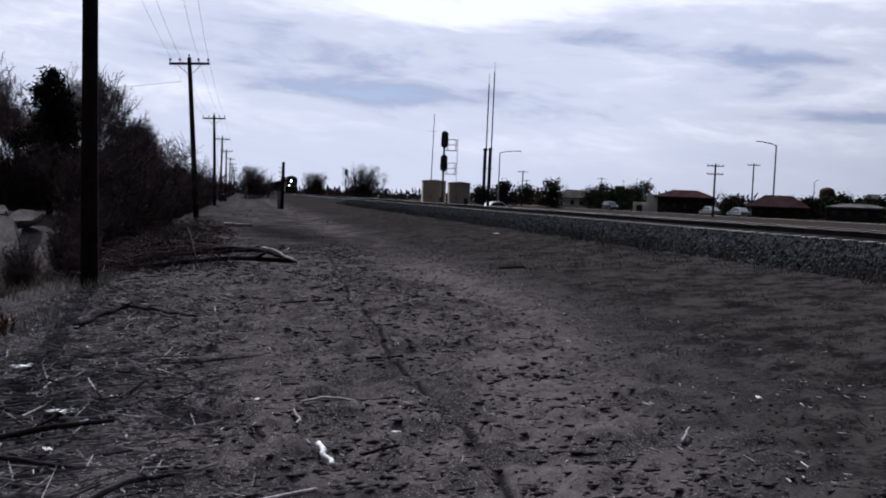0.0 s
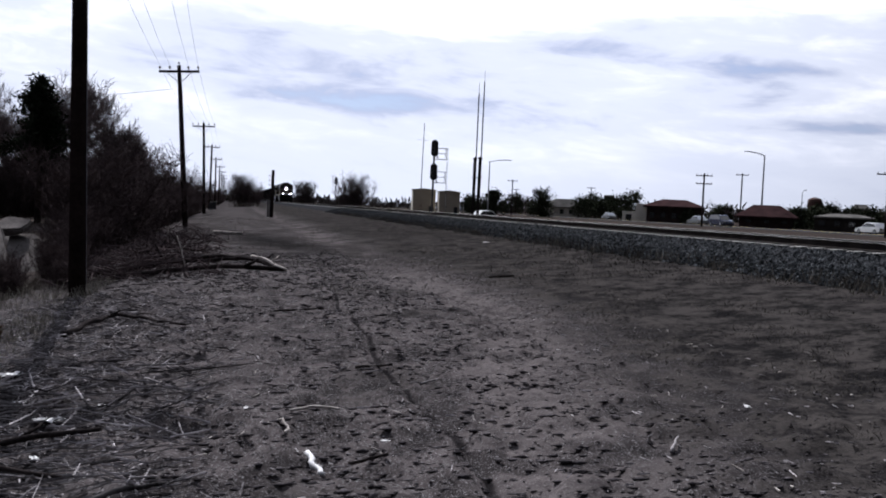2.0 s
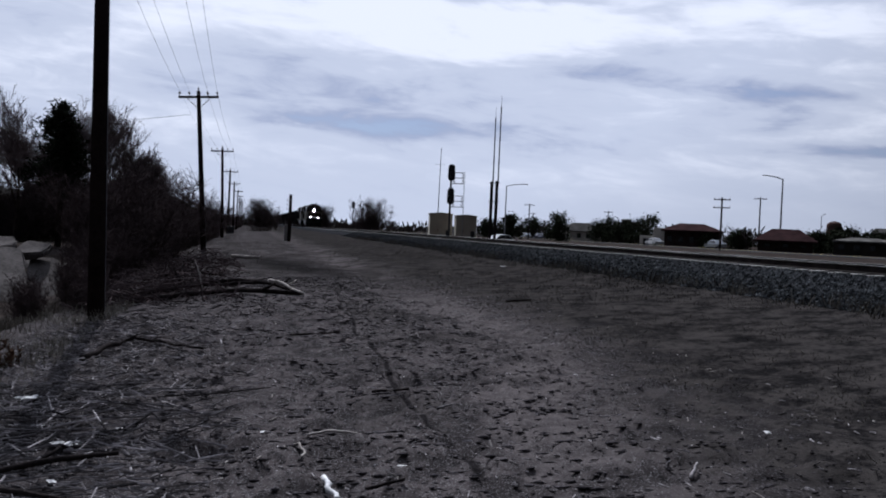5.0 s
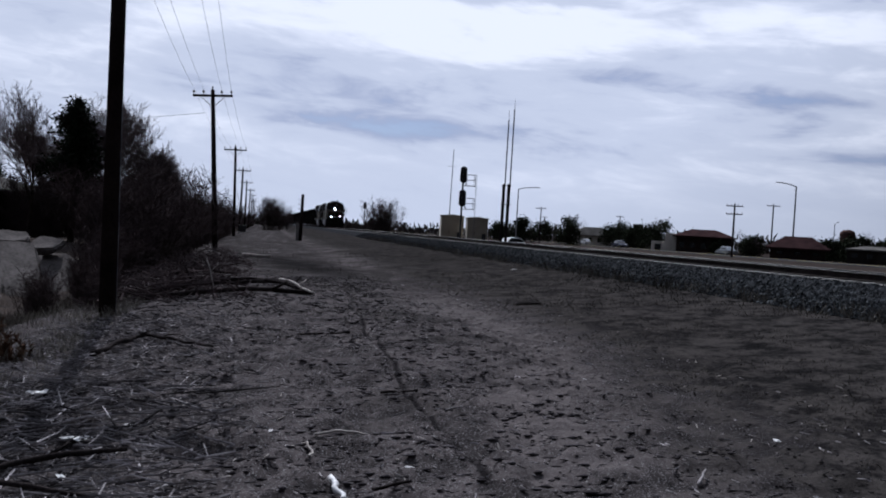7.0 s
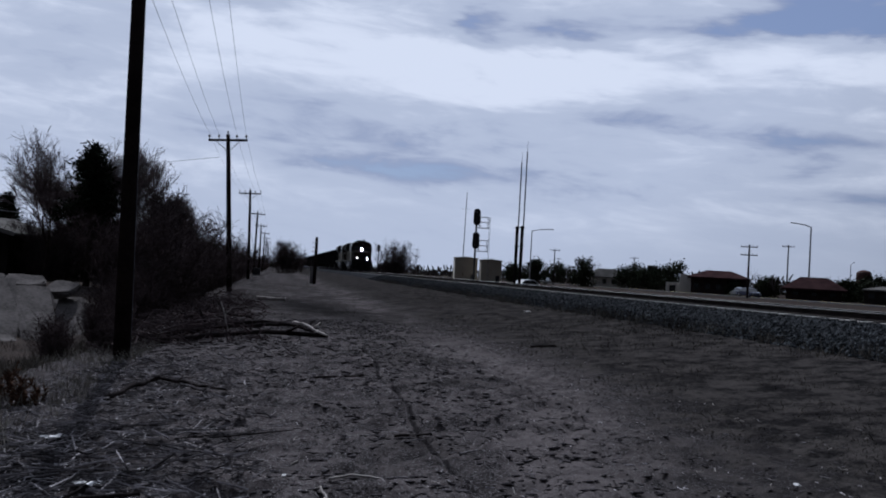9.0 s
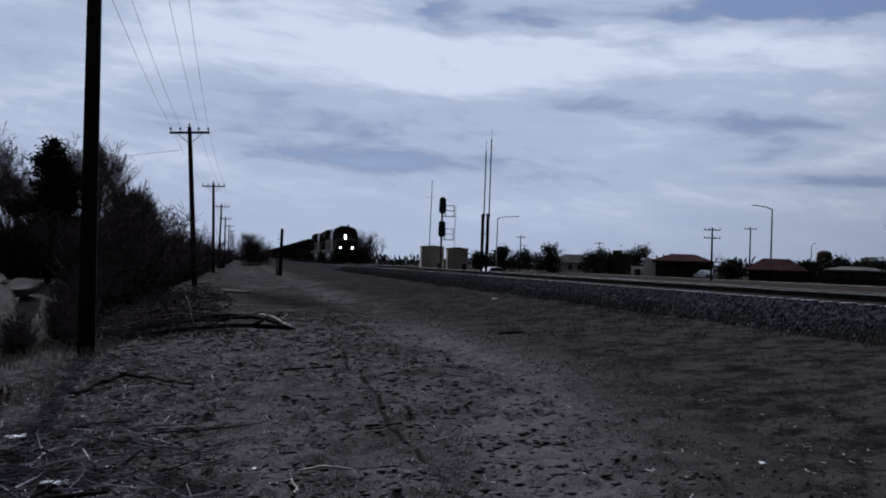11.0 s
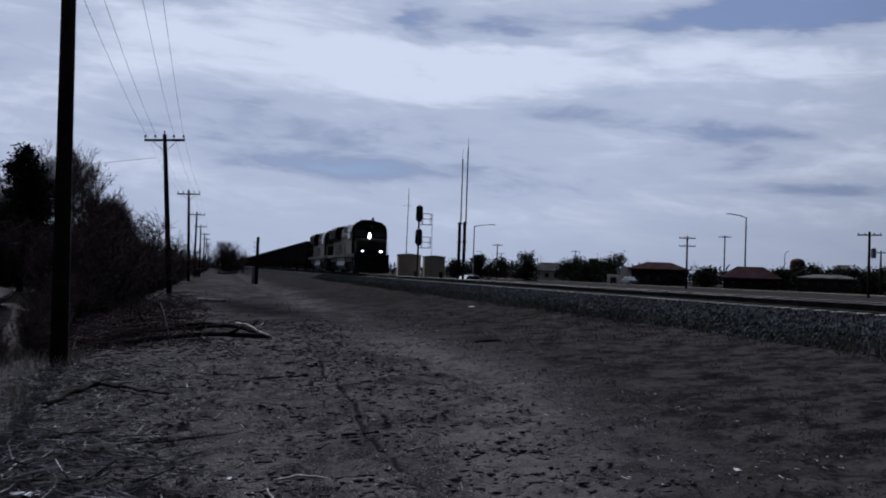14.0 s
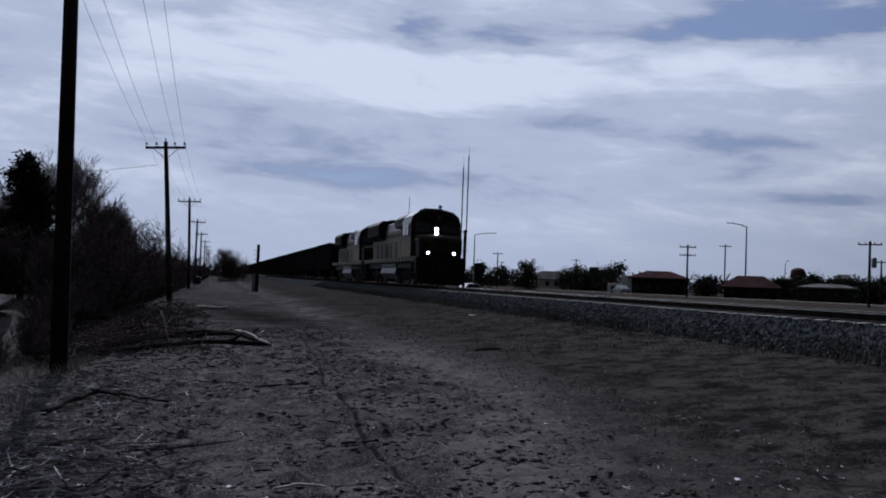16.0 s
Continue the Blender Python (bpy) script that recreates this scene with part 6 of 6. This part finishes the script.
    d = np.stack([np.cos(a), np.sin(a), rng.normal(0, 0.1, n)], 1) * ln[:, None] / 2
    tagged(part_mesh("wood_chips", tubes(c - d, c + d, 0.005, 0.003, 4), M_STICK), "scattered wood chips and straw on dirt", "chips", kind="stuff")
    n = 150
    x, y = -2.6 + 8.6 * rng.random(n), 4.4 + 12 * rng.random(n) ** 1.5
    ln, a = 0.015 + 0.03 * rng.random(n), rng.random(n) * 6.28
    c = np.stack([x, y, height(x, y) + 0.008], 1)
    d = np.stack([np.cos(a), np.sin(a), rng.normal(0, 0.3, n)], 1) * ln[:, None]
    tagged(part_mesh("pale_chips", tubes(c - d, c + d, 0.006, 0.004, 5), M_PALESTICK), "small bleached chips scattered on dirt", "chips", kind="stuff")
    # white litter
    for i, (x, y, s) in enumerate(((-1.23, 7.0, 0.13), (-1.95, 9.2, 0.15), (4.07, 6.62, 0.06), (-0.95, 7.7, 0.07), (0.75, 5.3, 0.03), (1.05, 6.05, 0.04), (8.2, 29.5, 0.16), (0.15, 7.1, 0.04), (-1.15, 6.1, 0.06), (3.55, 9.6, 0.03), (-1.6, 7.9, 0.06))):
        bm = bmesh.new()
        bmesh.ops.create_grid(bm, x_segments=6, y_segments=4, size=1.0)
        for v in bm.verts:
            v.co = Vector((v.co.x * s * 0.75 * (1 + 0.2 * math.sin(v.co.y * 3)), v.co.y * s * 0.35, s * 0.2 * (1 + noise.noise(v.co * 2.1 + Vector((i * 3, 0, 0))))))
        bmesh.ops.solidify(bm, geom=list(bm.faces), thickness=0.002)
        ob = part("paper_scrap", bm, M_PAPER)
        ob.matrix_basis = pose(*gz(x, y, 0.0), 0, 0, 37 * i)
        tagged(ob, "crumpled white scrap of litter on dirt", "litter", "scraps of litter")


build_debris()


def blades(name, label, xs, ys, hs, material, seed, width=0.006):
    rng = np.random.default_rng(seed)
    n = len(xs)
    z = height(xs, ys)
    a = rng.random(n) * 6.28
    tilt = rng.normal(0, 0.35 if hs.mean() > 0.1 else 0.9, (n, 2))
    v = np.stack([tilt[:, 0], tilt[:, 1], np.ones(n)], 1) * (hs / 2)[:, None]
    c = np.stack([xs, ys, z - 0.01], 1) + v
    u = np.stack([np.cos(a), np.sin(a), np.zeros(n)], 1) * width
    return tagged(part_mesh(name, cards(c, u, v), material), label, "grass", kind="stuff")


def build_grass():
    rng = np.random.default_rng(31)
    n = 44000
    y = 5 + 45 * rng.random(n) ** 1.5
    x = 9.6 - 5.4 * rng.random(n) ** 1.25
    keep = vnoise(x * 1.3, y * 1.3, 12) > 0.40
    x, y = x[keep], y[keep]
    blades("short_turf", "thin short brown turf on the verge", x, y, 0.012 + 0.035 * rng.random(len(x)), M_TURFBLADE, 32, 0.005)
    n = 26000
    y = 16 + 62 * rng.random(n) ** 1.2
    x = -2.6 + 12.0 * rng.random(n)
    keep = (vnoise(x * 0.9, y * 0.45, 52) > 0.46) & (np.abs(x - 3.7 - np.maximum(y - 20, 0) * 0.08) > 0.8 * rng.random(n))
    x, y = x[keep], y[keep]
    blades("sparse_turf", "patchy low brown turf across the verge", x, y, 0.02 + 0.06 * rng.random(len(x)) ** 2, M_TURFBLADE, 53, 0.008)
    n = 9000
    y = 8 + 75 * rng.random(n) ** 1.5
    x = 9.45 + rng.normal(0, 0.28, n)
    keep = vnoise(x * 2.1, y * 0.9, 14) > 0.42
    x, y = x[keep], y[keep]
    blades("dry_weeds", "pale dry weeds along the foot of the ballast", x, y, 0.08 + 0.22 * rng.random(len(x)) ** 2, M_GRASS, 33, 0.007)
    n = 30000
    y = 7 + 50 * rng.random(n) ** 1.4
    x = -3.9 - 5.0 * rng.random(n) ** 1.1
    keep = vnoise(x * 0.9, y * 0.9, 15) > 0.40
    x, y = x[keep], y[keep]
    blades("ditch_grass", "tall dry straw-coloured grass in the ditch", x, y, 0.08 + 0.24 * rng.random(len(x)) ** 1.8, M_GRASS, 34, 0.005)
    n = 10000
    y = 8.6 + 15 * rng.random(n) ** 1.3
    x = -4.8 + 2.6 * rng.random(n)
    keep = vnoise(x * 2.2, y * 2.2, 18) > 0.52
    x, y = x[keep], y[keep]
    blades("pale_tufts", "bleached grass tufts at the edge of the ditch", x, y, 0.05 + 0.20 * rng.random(len(x)) ** 1.8, M_PALEGRASS, 36, 0.006)
    n = 14000
    y = 45 + 120 * rng.random(n)
    x = -9 - 40 * rng.random(n)
    blades("yard_grass", "tall dry straw-coloured grass in the yard", x, y, 0.15 + 0.3 * rng.random(n), M_GRASS, 35, 0.02)


build_grass()


# ---- what moves ----
SPEED = 12.5


def steady(keys, times):
    """Place along the road at each time, from (seconds, y) keys."""
    ts, ys = zip(*keys)
    return [(t, float(np.interp(t, ts, ys))) for t in times]


def motions():
    times = [0.0, 0.1, 0.3] + [0.5 * k for k in range(1, 32)] + [15.7, 15.9, 16.0]
    for vehicle, behind in TRAIN:
        walk(vehicle, [(t, pose(TRACK_X, 252.3 + behind - SPEED * t, RAIL_Z)) for t in times])
    routes = {
        "dark": (72, 180, [(0, 174.7), (2, 127.3), (16, -204)]),
        "silver": (77, 0, [(0, 134.1), (2, 181.9), (16, 516.5)]),
        "white": (77, 0, [(0, 54.4), (2, 99.6), (3.7, 138.5), (16, 419.5)]),
        "grey": (72, 180, [(0, 340), (6, 202.7), (8, 156), (16, -30.7)]),
        "slow": (77, 0, [(0, 143.4), (11.2, 144.7), (12.5, 153.3), (14.3, 167.3), (16, 168.6)]),
    }
    for key, (x, rz, keys) in routes.items():
        walk(CARS[key], [(t, pose(x, y, ROAD_Z, 0, 0, rz)) for t, y in steady(keys, times)])


motions()
